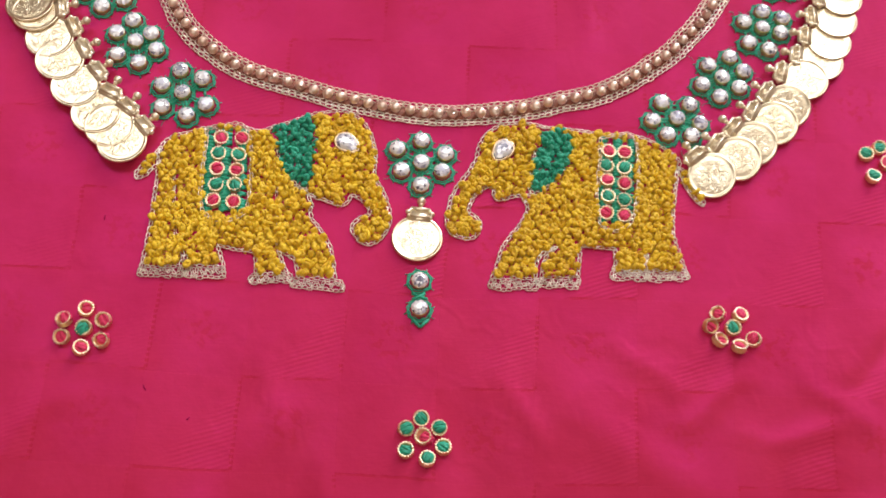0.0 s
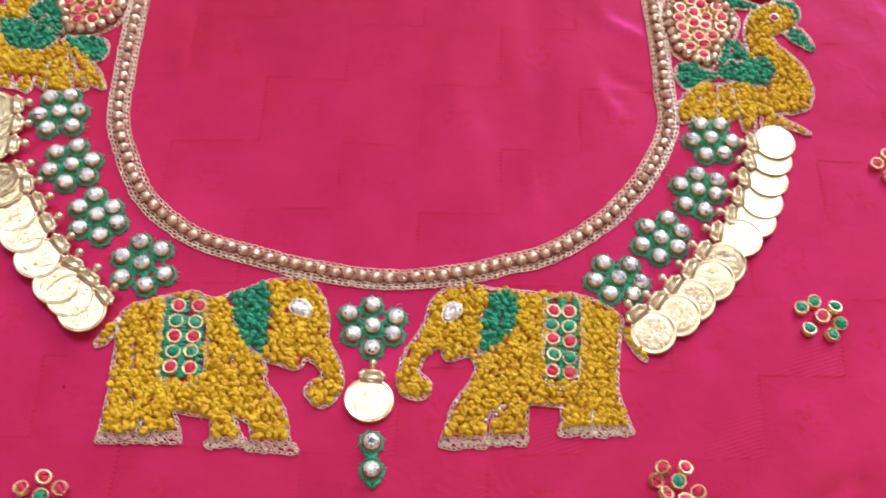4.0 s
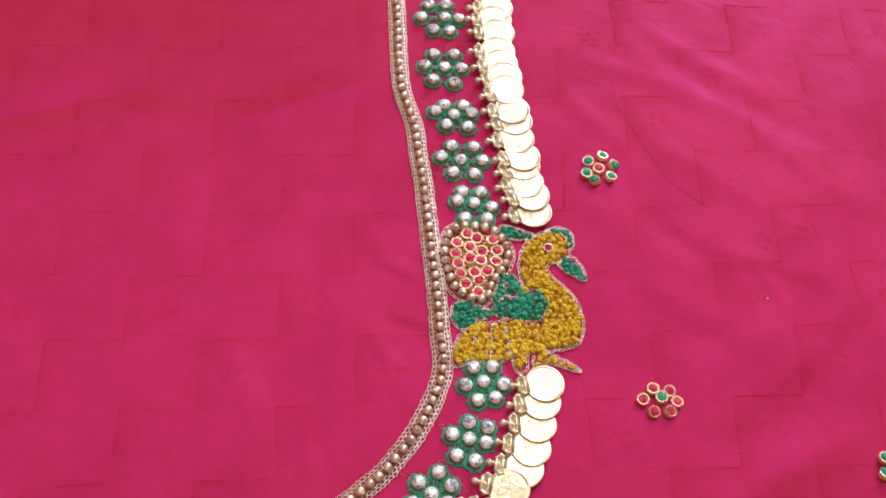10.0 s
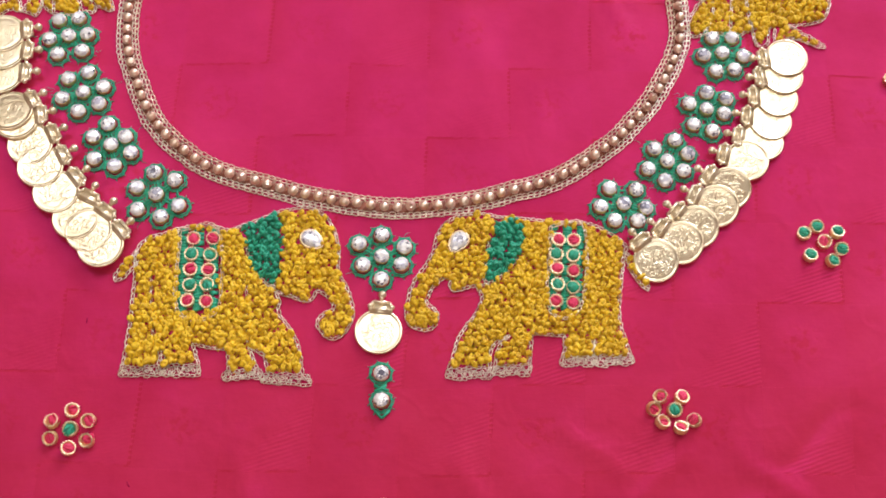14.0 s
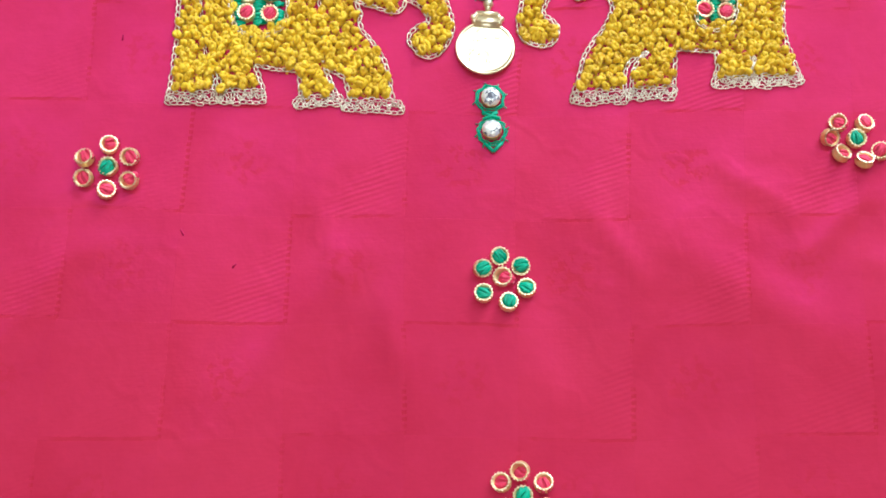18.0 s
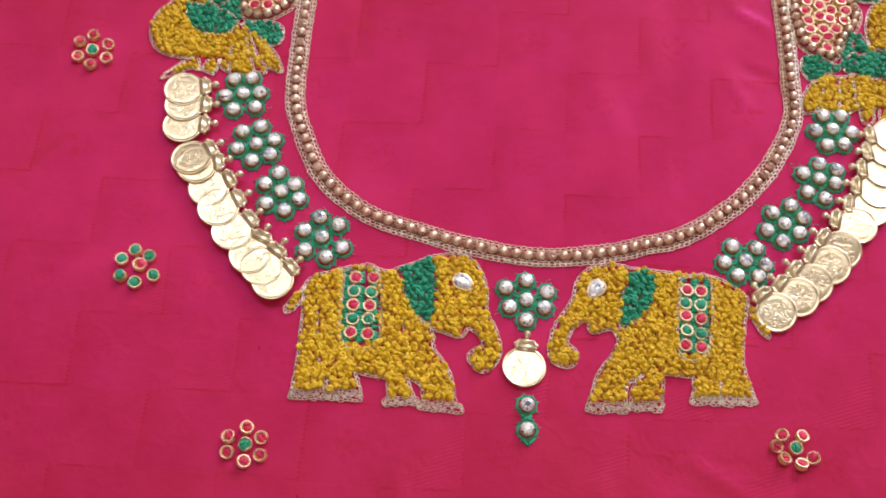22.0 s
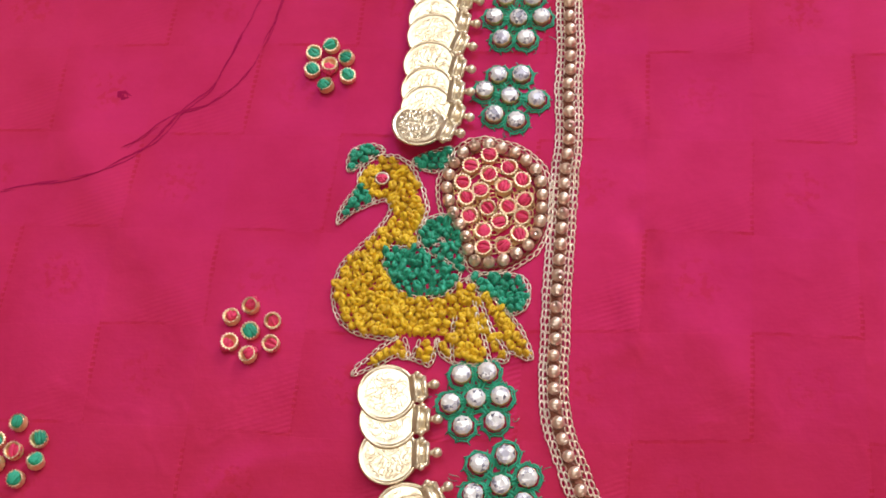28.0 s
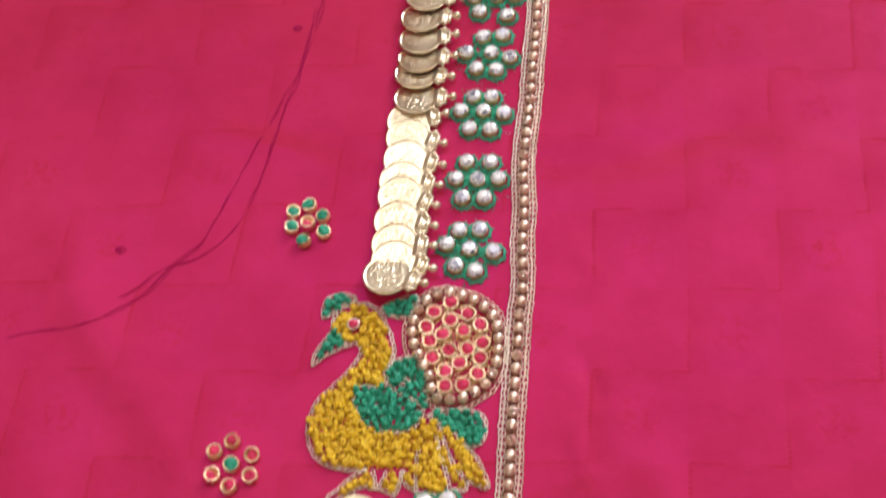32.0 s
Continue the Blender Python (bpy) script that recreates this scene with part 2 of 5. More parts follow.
SILK = silk("crimson_silk")
YELLOW = thread("mustard_thread", (0.52, 0.245, 0.004), (0.94, 0.635, 0.027), 0.5, 0.12)
GREEN = thread("emerald_thread", (0.004, 0.20, 0.115), (0.026, 0.45, 0.285), 0.5, 0.12)
RED = thread("scarlet_thread", (0.58, 0.011, 0.070), (0.84, 0.040, 0.155), 0.5, 0.15)
ZARI = metal("silver_gilt_thread", (0.60, 0.45, 0.35), (0.95, 0.80, 0.66), 0.36, 1600.0)
ZARI_PALE = metal("pale_silver_thread", (0.70, 0.58, 0.49), (1.0, 0.92, 0.83), 0.36, 1600.0)
COIN = metal("pale_gold_coin", (0.85, 0.71, 0.49), (0.95, 0.86, 0.66), 0.29, 260.0, 0.00002)
GILT = metal("gilt_hanger", (0.87, 0.73, 0.50), (0.97, 0.88, 0.70), 0.28, 900.0)
GILT.node_tree.nodes["Principled BSDF"].inputs["Metallic"].default_value = 0.7
GOLD = metal("brass_gold", (0.88, 0.62, 0.27), (1.0, 0.83, 0.48), 0.30, 900.0)
GOLD.node_tree.nodes["Principled BSDF"].inputs["Metallic"].default_value = 0.6
PEARL = metal("copper_gold_bead", (0.92, 0.68, 0.54), (1.0, 0.84, 0.72), 0.28, 500.0, 0.00001, 0.25)
PEARL.node_tree.nodes["Principled BSDF"].inputs["Metallic"].default_value = 0.75
CRYSTAL = metal("foiled_crystal", (0.84, 0.86, 0.92), (0.98, 0.98, 1.0), 0.06, 900.0, 0.00001, 0.6)


def paint_sparkle(m):
    """Paints a foiled stone's sparkle into the colour: random bright and dull facets."""
    t = m.node_tree
    p = t.nodes["Principled BSDF"]
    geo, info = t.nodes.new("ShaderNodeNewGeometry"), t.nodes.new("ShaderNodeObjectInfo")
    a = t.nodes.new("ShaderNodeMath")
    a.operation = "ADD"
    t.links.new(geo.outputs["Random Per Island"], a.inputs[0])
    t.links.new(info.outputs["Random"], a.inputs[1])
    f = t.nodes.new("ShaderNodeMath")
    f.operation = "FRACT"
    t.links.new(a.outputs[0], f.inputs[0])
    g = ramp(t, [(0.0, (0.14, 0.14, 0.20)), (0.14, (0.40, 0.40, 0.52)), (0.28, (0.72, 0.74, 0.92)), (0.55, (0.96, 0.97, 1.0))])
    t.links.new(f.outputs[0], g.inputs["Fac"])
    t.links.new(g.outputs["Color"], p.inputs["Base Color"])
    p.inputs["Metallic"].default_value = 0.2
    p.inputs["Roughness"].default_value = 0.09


paint_sparkle(CRYSTAL)
BROWN = thread("brown_couching_thread", (0.17, 0.04, 0.026), (0.38, 0.13, 0.075))
CHALK = plaster("tracing_ink", (0.35, 0.009, 0.075))
PENCIL = plaster("grey_pencil", (0.40, 0.030, 0.085))
for ink in (CHALK, PENCIL):
    ink.node_tree.nodes["Principled BSDF"].inputs["Specular IOR Level"].default_value = 0.05
WALL = plaster("tan_wall_paint", (0.44, 0.23, 0.11))
CEILING = plaster("tan_ceiling_paint", (0.46, 0.32, 0.20))
FLOOR = plaster("grey_floor_cement", (0.30, 0.28, 0.26))

MM = 0.001


# ---- building helpers ----
def mesh_of(name, verts, faces, material, smooth=True):
    me = bpy.data.meshes.new(name)
    me.from_pydata([tuple(v) for v in verts], [], faces)
    me.materials.append(material)
    if smooth:
        me.polygons.foreach_set("use_smooth", [True] * len(me.polygons))
    me.update()
    return me


def place(name, me, parent=None, m=None, label=""):
    ob = new(name, me)
    if parent is not None:
        ob.parent = parent
    if m is not None:
        ob.matrix_basis = m
    if label:
        ob["label"] = label
    return ob


def empty(name, x, y, turn=0.0, z=None):
    ob = new(name)
    ob.empty_display_size = 0.004
    ob.matrix_basis = pose(x * MM, y * MM, lie(x, y) if z is None else z, 0, 0, turn)
    return ob


class Soup:
    """Vertices and faces that grow into one mesh."""

    def __init__(self):
        self.v, self.f = [], []

    def add(self, verts, faces):
        k = len(self.v)
        self.v.extend(verts)
        self.f.extend(tuple(i + k for i in f) for f in faces)

    def tube(self, pts, radius, sides=5, closed=False, flat=1.0):
        """A thread of round or flattened section along pts (Vectors, metres)."""
        n, ring = len(pts), []
        for i, p in enumerate(pts):
            a = pts[i - 1] if (closed or i) else pts[i]
            b = pts[(i + 1) % n] if (closed or i < n - 1) else pts[i]
            d = (b - a).normalized()
            side = d.cross(Vector((0, 0, 1)))
            side = side.normalized() if side.length > 1e-4 else Vector((1, 0, 0))
            up = side.cross(d)
            rr = radius if not callable(radius) else radius(i / max(1, n - 1))
            ring += [p + side * (rr * math.cos(2 * math.pi * k / sides)) + up * (rr * flat * math.sin(2 * math.pi * k / sides)) for k in range(sides)]
        faces = []
        for i in range(n if closed else n - 1):
            for k in range(sides):
                a, b = i * sides + k, i * sides + (k + 1) % sides
                c, e = ((i + 1) % n) * sides + (k + 1) % sides, ((i + 1) % n) * sides + k
                faces.append((a, b, c, e))
        if not closed:
            faces.append(tuple(range(sides))[::-1])
            faces.append(tuple((n - 1) * sides + k for k in range(sides)))
        self.add(ring, faces)

    def ribbon(self, pts, width):
        """A flat stroke of uneven width along pts, tapering at both ends."""
        n, verts = len(pts), []
        for i, p in enumerate(pts):
            d = pts[min(i + 1, n - 1)] - pts[max(i - 1, 0)]
            side = Vector((-d.y, d.x, 0)).normalized() * (width * random.uniform(0.4, 1.0) * min(1, 0.25 + i / 3, 0.25 + (n - 1 - i) / 3))
            verts += [p + side, p - side]
        self.add(verts, [(2 * i, 2 * i + 1, 2 * i + 3, 2 * i + 2) for i in range(n - 1)])

    def lathe(self, profile, sides=16, centre=(0, 0, 0), wave=None):
        """profile: (radius, height) from the outside bottom on, metres. A radius of 0 closes it."""
        rows, verts = [], []
        for r, h in profile:
            if r == 0:
                rows.append([len(verts)])
                verts.append(Vector((centre[0], centre[1], centre[2] + h)))
            else:
                rows.append(list(range(len(verts), len(verts) + sides)))
                for k in range(sides):
                    a = 2 * math.pi * k / sides
                    q = r * (wave(k, h) if wave else 1)
                    verts.append(Vector((centre[0] + q * math.cos(a), centre[1] + q * math.sin(a), centre[2] + h)))
        faces = []
        for lo, hi in zip(rows, rows[1:]):
            for k in range(sides):
                j = (k + 1) % sides
                if len(lo) == 1:
                    faces.append((lo[0], hi[j], hi[k])[::-1])
                elif len(hi) == 1:
                    faces.append((lo[k], lo[j], hi[0]))
                else:
                    faces.append((lo[k], lo[j], hi[j], hi[k]))
        self.add(verts, faces)

    def mesh(self, name, material, smooth=True):
        return mesh_of(name, self.v, self.f, material, smooth)


def lie(x, y):
    """Height of the cloth, metres, at x, y in millimetres: slack ripples, none over half a millimetre or so under the work."""
    a = noise.noise((x * 0.011, y * 0.009, 0.3)) * 0.0007
    b = noise.noise((x * 0.030 + 7, y * 0.022, 4.1)) * 0.00030
    fold = 0.0
    for cx, cy, ang, length, width, high in FOLDS:
        dx, dy = x - cx, y - cy
        c, s = math.cos(ang), math.sin(ang)
        along, across = dx * c + dy * s, -dx * s + dy * c
        if abs(along) < length * 2.2 and abs(across) < width * 4:
            bend = 4 * math.sin(along / length * 2.1)
            fold += high * math.exp(-((along / length) ** 2) - ((across - bend) / width) ** 2)
    return a + b + fold * 0.0013


FOLDS = [(61, -56, 0.15, 10, 2.0, 0.35), (81, -63, 2.9, 12, 2.0, 0.4), (98, -47, 0.3, 11, 1.9, -0.4), (106, -74, 0.1, 14, 2.2, 0.4), (75, -80, 1.2, 12, 2.2, -0.35), (47, -48, 1.9, 10, 2.0, 0.3), (-31, -54, 1.3, 11, 2.1, 0.3), (-82, -64, 0.5, 13, 2.3, 0.35),
         (25, 60, 1.5, 26, 4, 0.45), (46, 82, 1.35, 30, 4.5, -0.4), (-7, 88, 1.4, 24, 4, 0.3), (-30, 66, 1.75, 24, 5, 0.3), (10, 118, 1.45, 40, 7, 0.4),
         (-44, 119, 1.2, 6, 1.9, 0.5), (-45, 93, 1.1, 6, 1.8, -0.5), (-48, 77, 0.9, 7, 1.9, 0.5), (70, 90, 1.8, 8, 1.9, 0.55), (70, 71, 1.9, 7, 1.8, -0.5), (63, 65, 1.3, 8, 2, 0.45), (41, 39, 0.9, 8, 2, 0.4),
         (50, 151, 0.12, 34, 5, 0.6), (-23, 152, 0.05, 30, 5, -0.5), (10, -72, 1.55, 30, 6, -0.6), (46, -69, 2.25, 26, 6, 0.5), (21, -58, 1.6, 12, 2.2, 0.35), (-19, -77, 1.3, 14, 2.4, 0.35), (88, -56, 2, 12, 2.2, 0.4),
         (-42, -78, 0.75, 26, 6, 0.5), (146, 76, 2.3, 30, 4.6, 0.27), (168, 116, 2.15, 30, 4.025, 0.3), (186, 143, 2.3, 36, 4.025, -0.3), (151, 157, 2.4, 26, 3.45, 0.21), (174, 162, 2.2, 30, 3.45, 0.24), (152, 95, 2, 22, 3.45, -0.3),
         (176, 86, 2.5, 22, 3.45, 0.24), (202, 114, 2.1, 30, 4.025, 0.27), (134, 141, 1.9, 24, 3.45, 0.27), (176, 79, 1.3, 9, 2.185, 0.33),
         (169, 23, 0.2, 30, 5.75, 0.36), (184, 59, 0.5, 32, 4.6, 0.42), (-147, 97, 2, 40, 7, 0.6), (-174, 22, 1.2, 40, 7, 0.7), (-128, 40, 0.4, 16, 2.4, 0.4), (-119, 155, 2.4, 18, 2.4, 0.4)]


def smooth_path(points, step, closed=False):
    """Points (mm) along a rounded line through the given ones, step apart."""
    pts = [Vector((x, y)) for x, y in points]
    n, fine = len(pts), []
    for i in range(n if closed else n - 1):
        p1, p2 = pts[i], pts[(i + 1) % n]
        p0 = pts[i - 1] if (closed or i) else p1 * 2 - p2
        p3 = pts[(i + 2) % n] if (closed or i < n - 2) else p2 * 2 - p1
        for k in range(12):
            s = k / 12
            fine.append(0.5 * (2 * p1 + (p2 - p0) * s + (2 * p0 - 5 * p1 + 4 * p2 - p3) * s * s + (3 * p1 - p0 - 3 * p2 + p3) * s ** 3))
    fine.append(pts[0] if closed else pts[-1])
    dist = [0.0]
    for a, b in zip(fine, fine[1:]):
        dist.append(dist[-1] + (b - a).length)
    count = max(2, round(dist[-1] / step))
    out, j = [], 0
    for k in range(count + 1):
        want = dist[-1] * k / count
        while j < len(fine) - 2 and dist[j + 1] < want:
            j += 1
        seg = dist[j + 1] - dist[j]
        out.append(fine[j].lerp(fine[j + 1], (want - dist[j]) / seg if seg > 1e-9 else 0))
    return out[:-1] if closed else out


def offset_path(path, far):
    out = []
    for i, p in enumerate(path):
        d = path[min(i + 1, len(path) - 1)] - path[max(i - 1, 0)]
        d.normalize()
        out.append(p + Vector((-d.y, d.x)) * far)
    return out


def chain(soup, points, step=1.4, width=0.75, gauge=0.13, rise=0.25, closed=False, loose=0.12):
    """Chain stitch: one looped link after the other along the line."""
    path = smooth_path(points, step, closed)
    n = len(path)
    for i in range(n if closed else n - 1):
        a, b = path[i], path[(i + 1) % n]
        d = b - a
        if d.length < 1e-6:
            continue
        side = Vector((-d.y, d.x)).normalized()
        jx, jw = random.uniform(-loose, loose), width * random.uniform(0.82, 1.15)
        loop = []
        for k in range(9):
            ang = 2 * math.pi * k / 9
            s = 0.5 - 0.62 * math.cos(ang)
            w = math.sin(ang) * 0.5 * jw * (0.75 + 0.35 * s)
            q = a + d * s + side * (w + jx)
            loop.append(Vector((q.x * MM, q.y * MM, lie(q.x, q.y) + (rise + 0.20 * math.sin(math.pi * min(max(s, 0), 1))) * MM)))
        soup.tube(loop, gauge * MM, 4, True)


def inside(x, y, poly):
    hit = False
    for (x0, y0), (x1, y1) in zip(poly, poly[1:] + poly[:1]):
        if (y0 > y) != (y1 > y) and x < (x1 - x0) * (y - y0) / (y1 - y0) + x0:
            hit = not hit
    return hit


def edge_gap(x, y, poly):
    best = 1e9
    for (x0, y0), (x1, y1) in zip(poly, poly[1:] + poly[:1]):
        dx, dy = x1 - x0, y1 - y0
        s = max(0, min(1, ((x - x0) * dx + (y - y0) * dy) / (dx * dx + dy * dy + 1e-9)))
        best = min(best, math.hypot(x - x0 - s * dx, y - y0 - s * dy))
    return best


def rounded(points):
    return [(p.x, p.y) for p in smooth_path(points, 1.0, True)]


def scatter(polys, holes=(), pitch=1.82, margin=0.7):
    """Places for knots in rows that wander a little, inside the outlines and clear of the holes."""
    spots, grid = [], {}
    xs, ys = [p[0] for q in polys for p in q], [p[1] for q in polys for p in q]
    x0, x1, y0, y1 = min(xs), max(xs), min(ys), max(ys)
    tries = []
    rows, cols = int((y1 - y0) / (pitch * 0.87)) + 2, int((x1 - x0) / pitch) + 2
    for j in range(rows):
        for i in range(cols):
            tries.append((x0 + (i + 0.5 * (j % 2)) * pitch + random.uniform(-0.22, 0.22), y0 + j * pitch * 0.87 + random.uniform(-0.22, 0.22), 0.6))
    for _ in range(int((x1 - x0) * (y1 - y0) * 3)):
        tries.append((random.uniform(x0, x1), random.uniform(y0, y1), 0.77))
    for x, y, near in tries:
        cx, cy = int(x // pitch), int(y // pitch)
        if any((x - a) ** 2 + (y - b) ** 2 < (near * pitch) ** 2 for i in (-1, 0, 1) for j in (-1, 0, 1) for a, b in grid.get((cx + i, cy + j), ())):
            continue
        if not any(inside(x, y, q) and edge_gap(x, y, q) > margin for q in polys):
            continue
        if any(inside(x, y, h) or edge_gap(x, y, h) < 0.30 for h in holes):
            continue
        spots.append((x, y))
        grid.setdefault((cx, cy), []).append((x, y))
    return spots


def knot_mesh(name, material, seed):
    """A French knot: one thick thread wound round into a ring with a small hole, its ends drawn down through the cloth."""
    rnd = random.Random(seed)
    s, turns, n = Soup(), rnd.uniform(0.95, 1.45), 18
    squash, lean, ph = rnd.uniform(0.7, 1.25), rnd.uniform(-0.5, 0.5), rnd.uniform(0, 6)
    pts = []
    for k in range(n):
        u = k / (n - 1)
        a = 2 * math.pi * turns * u + ph
        r = (0.58 - 0.12 * u) * (1 + 0.14 * math.sin(2.0 * a + ph))
        z = 0.40 + 0.62 * u + lean * math.sin(a + ph) + rnd.uniform(-0.06, 0.06)
        if k == n - 1:
            r, z = r * 0.2, 0.35
        pts.append(Vector((r * math.cos(a) + rnd.uniform(-0.11, 0.11), r * squash * math.sin(a) + rnd.uniform(-0.11, 0.11), z)) * MM)
    s.tube(pts, lambda u: (0.43 + 0.06 * math.sin(9 * u + ph)) * MM, 6)
    return s.mesh(name, material)


KNOTS = {"yellow": [knot_mesh("knot", YELLOW, i) for i in range(18)],
         "green": [knot_mesh("green_knot", GREEN, i + 20) for i in range(12)]}


def knots(parent, name, spots, colour, size=1.0):
    """One object a knot, up to 300 on a thing; what is over is joined."""
    origin = parent.matrix_basis.inverted()
    extra, gap_tint = Soup(), Soup()
    for i, (x, y) in enumerate(spots):
        # added flat threads colour the shaded gaps, where bare cloth would lie
        a = random.uniform(0, math.pi)
        for turn in (a, a + 1.3):
            dx, dy = 1.15 * math.cos(turn), 1.15 * math.sin(turn)
            gap_tint.tube([origin @ Vector(((x + dx * u) * MM, (y + dy * u) * MM, lie(x, y) + (0.06 - 0.1 * u * u) * MM)) for u in (-1, 0, 1)], 0.31 * MM, 4, False, 0.5)
        me = random.choice(KNOTS[colour])
        k = size * random.uniform(0.90, 1.10)
        m = pose(x * MM, y * MM, lie(x, y) + random.uniform(-0.15, 0.2) * MM, random.uniform(-26, 26), random.uniform(-26, 26), random.choice((0, 180)) + random.gauss(0, 45)) @ Matrix.Diagonal((k * random.uniform(0.82, 1.0), k * random.uniform(0.95, 1.2), k * 1.25, 1))
        if i < 300:
            place(name, me, parent, origin @ m)
        else:
            extra.add([origin @ m @ v.co for v in me.vertices], [tuple(p.vertices) for p in me.polygons])
    tagged(place(name + "_ground", gap_tint.mesh(name + "_ground", YELLOW if colour == "yellow" else GREEN), parent, label="added flat threads tinting the shaded gaps between the knots"), kind="stuff")
    if extra.v:
        tagged(place("knots_along_the_edge", extra.mesh("knots", YELLOW if colour == "yellow" else GREEN), parent), kind="stuff")


def local(soup, parent):
    inv = parent.matrix_basis.inverted()
    soup.v = [inv @ v for v in soup.v]
    return soup


# ---- the room round the cloth ----
def wall(name, x0, x1, y0, y1, z0, z1, material):
    s = Soup()
    s.add([Vector((x, y, z)) for z in (z0, z1) for y in (y0, y1) for x in (x0, x1)],
          [(0, 2, 3, 1), (4, 5, 7, 6), (0, 1, 5, 4), (2, 6, 7, 3), (0, 4, 6, 2), (1, 3, 7, 5)])
    return tagged(place(name, s.mesh(name, material, False)), "plain painted room wall", "wall", kind="structure")


wall("wall_south", -2.2, 2.2, -2.2, -2.1, -0.74, 1.8, WALL)
wall("wall_west", -2.3, -2.2, -2.2, 2.5, -0.74, 1.8, WALL)
wall("wall_east", 2.2, 2.3, -2.2, 2.5, -0.74, 1.8, WALL)
wall("wall_north_beside_window", -2.2, 0.7, 2.4, 2.5, -0.74, 1.8, WALL)
wall("wall_north_corner", 2.0, 2.2, 2.4, 2.5, -0.74, 1.8, WALL)
wall("wall_north_below_window", 0.7, 2.0, 2.4, 2.5, -0.74, 0.8, WALL)
wall("wall_north_above_window", 0.7, 2.0, 2.4, 2.5, 1.7, 1.8, WALL)
tagged(wall("ceiling", -2.3, 2.3, -2.2, 2.5, 1.8, 1.9, CEILING), "plain white painted ceiling", "ceiling")
tagged(wall("floor", -2.3, 2.3, -2.2, 2.5, -0.84, -0.74, FLOOR), "plain grey cement floor", "floor")


# ---- the cloth on its table ----
def cloth():
    nx, ny, x0, x1, y0, y1 = 520, 520, -420.0, 470.0, -340.0, 560.0
    verts = []
    for j in range(ny + 1):
        for i in range(nx + 1):
            x, y = x0 + (x1 - x0) * i / nx, y0 + (y1 - y0) * j / ny
            verts.append((x * MM, y * MM, lie(x, y)))
    faces = [(j * (nx + 1) + i, j * (nx + 1) + i + 1, (j + 1) * (nx + 1) + i + 1, (j + 1) * (nx + 1) + i) for j in range(ny) for i in range(nx)]
    k = len(verts)
    rim = [i for i in range(nx + 1)] + [(j * (nx + 1)) + nx for j in range(1, ny + 1)] + [ny * (nx + 1) + i for i in range(nx - 1, -1, -1)] + [j * (nx + 1) for j in range(ny - 1, 0, -1)]
    verts += [(verts[i][0], verts[i][1], verts[i][2] - 0.0012) for i in rim]
    n = len(rim)
    faces += [(rim[a], k + a, k + (a + 1) % n, rim[(a + 1) % n]) for a in range(n)]
    return place("silk_cloth", mesh_of("silk_cloth", verts, faces, SILK))


tagged(cloth(), "crimson silk cloth with faint stepped weave and soft creases", "cloth", kind="structure")
wall("table", -0.6, 0.65, -0.5, 0.75, -0.74, -0.006, FLOOR)
tagged(bpy.data.objects["table"], "plain table block under the spread cloth", "table", kind="structure")

# ---- outlines of the embroidery, millimetres from the middle flower ----
EL_BACK = [(-56.9, 4.4), (-54.4, 6.1), (-51.0, 7.1), (-47.7, 8.1), (-43.4, 8.7), (-39.5, 8.4), (-36.0, 7.2), (-32.6, 8.5), (-28.3, 10.1), (-24.2, 11.7)]
EL_HEAD = [(-24.2, 11.7), (-21.3, 12.4), (-17.9, 12.7), (-14.5, 11.6), (-12.2, 9.3), (-10.7, 6.2), (-9.9, 2.6), (-9.9, -1.0), (-10.1, -3.2), (-9.1, -5.6), (-7.8, -8.3), (-6.9, -11.5), (-6.5, -14.6), (-7.4, -17.4), (-8.9, -19.3), (-10.9, -20.7), (-12.9, -20.0), (-14.4, -18.3), (-15.0, -16.6), (-14.3, -15.0), (-12.7, -14.0), (-11.3, -13.6), (-11.0, -12.5), (-11.8, -10.9), (-13.3, -9.5), (-15.1, -8.6), (-15.8, -10.6), (-17.4, -11.1), (-19.7, -10.4), (-22.5, -9.5), (-24.5, -8.5), (-26.7, -6.8)]
EL_EAR = [(-33.0, 8.1), (-28.3, 10.0), (-23.9, 11.4), (-23.5, 8.1), (-23.2, 3.1), (-23.3, -2.6), (-24.0, -6.1), (-25.5, -7.4), (-28.5, -4.8), (-30.4, -2.0), (-31.5, 1.5), (-32.4, 5.2)]
EL_CHEST = [(-24.7, -8.9), (-23.7, -11.7), (-24.2, -13.5), (-22.3, -16.2), (-20.6, -19.1), (-19.4, -21.7), (-18.7, -25.1), (-18.4, -28.7)]
EL_LEG_A = [(-26.2, -28.4), (-26.7, -25.8), (-27.0, -24.1), (-29.0, -22.9), (-30.8, -21.8)]
EL_LEG_B = [(-30.8, -21.8), (-29.6, -24.8), (-28.7, -27.4)]
EL_LEG_C = [(-35.3, -27.7), (-35.4, -24.6), (-35.7, -22.2)]
EL_BELLY = [(-35.7, -22.2), (-38.8, -22.0), (-43.7, -20.9)]
EL_LEG_D = [(-43.7, -20.9), (-43.0, -23.0), (-42.2, -25.7)]
EL_LEG_E = [(-50.2, -25.7), (-50.4, -23.6), (-50.7, -22.0)]
EL_LEG_F = [(-51.2, -22.0), (-51.1, -23.6), (-51.2, -25.7)]
EL_RUMP = [(-59.8, -26.3), (-59.2, -24.1), (-58.9, -20.7), (-58.5, -17.4), (-58.2, -14.0), (-58.2, -10.0), (-57.9, -5.8), (-57.7, -1.6), (-57.9, 1.5), (-56.9, 4.4)]
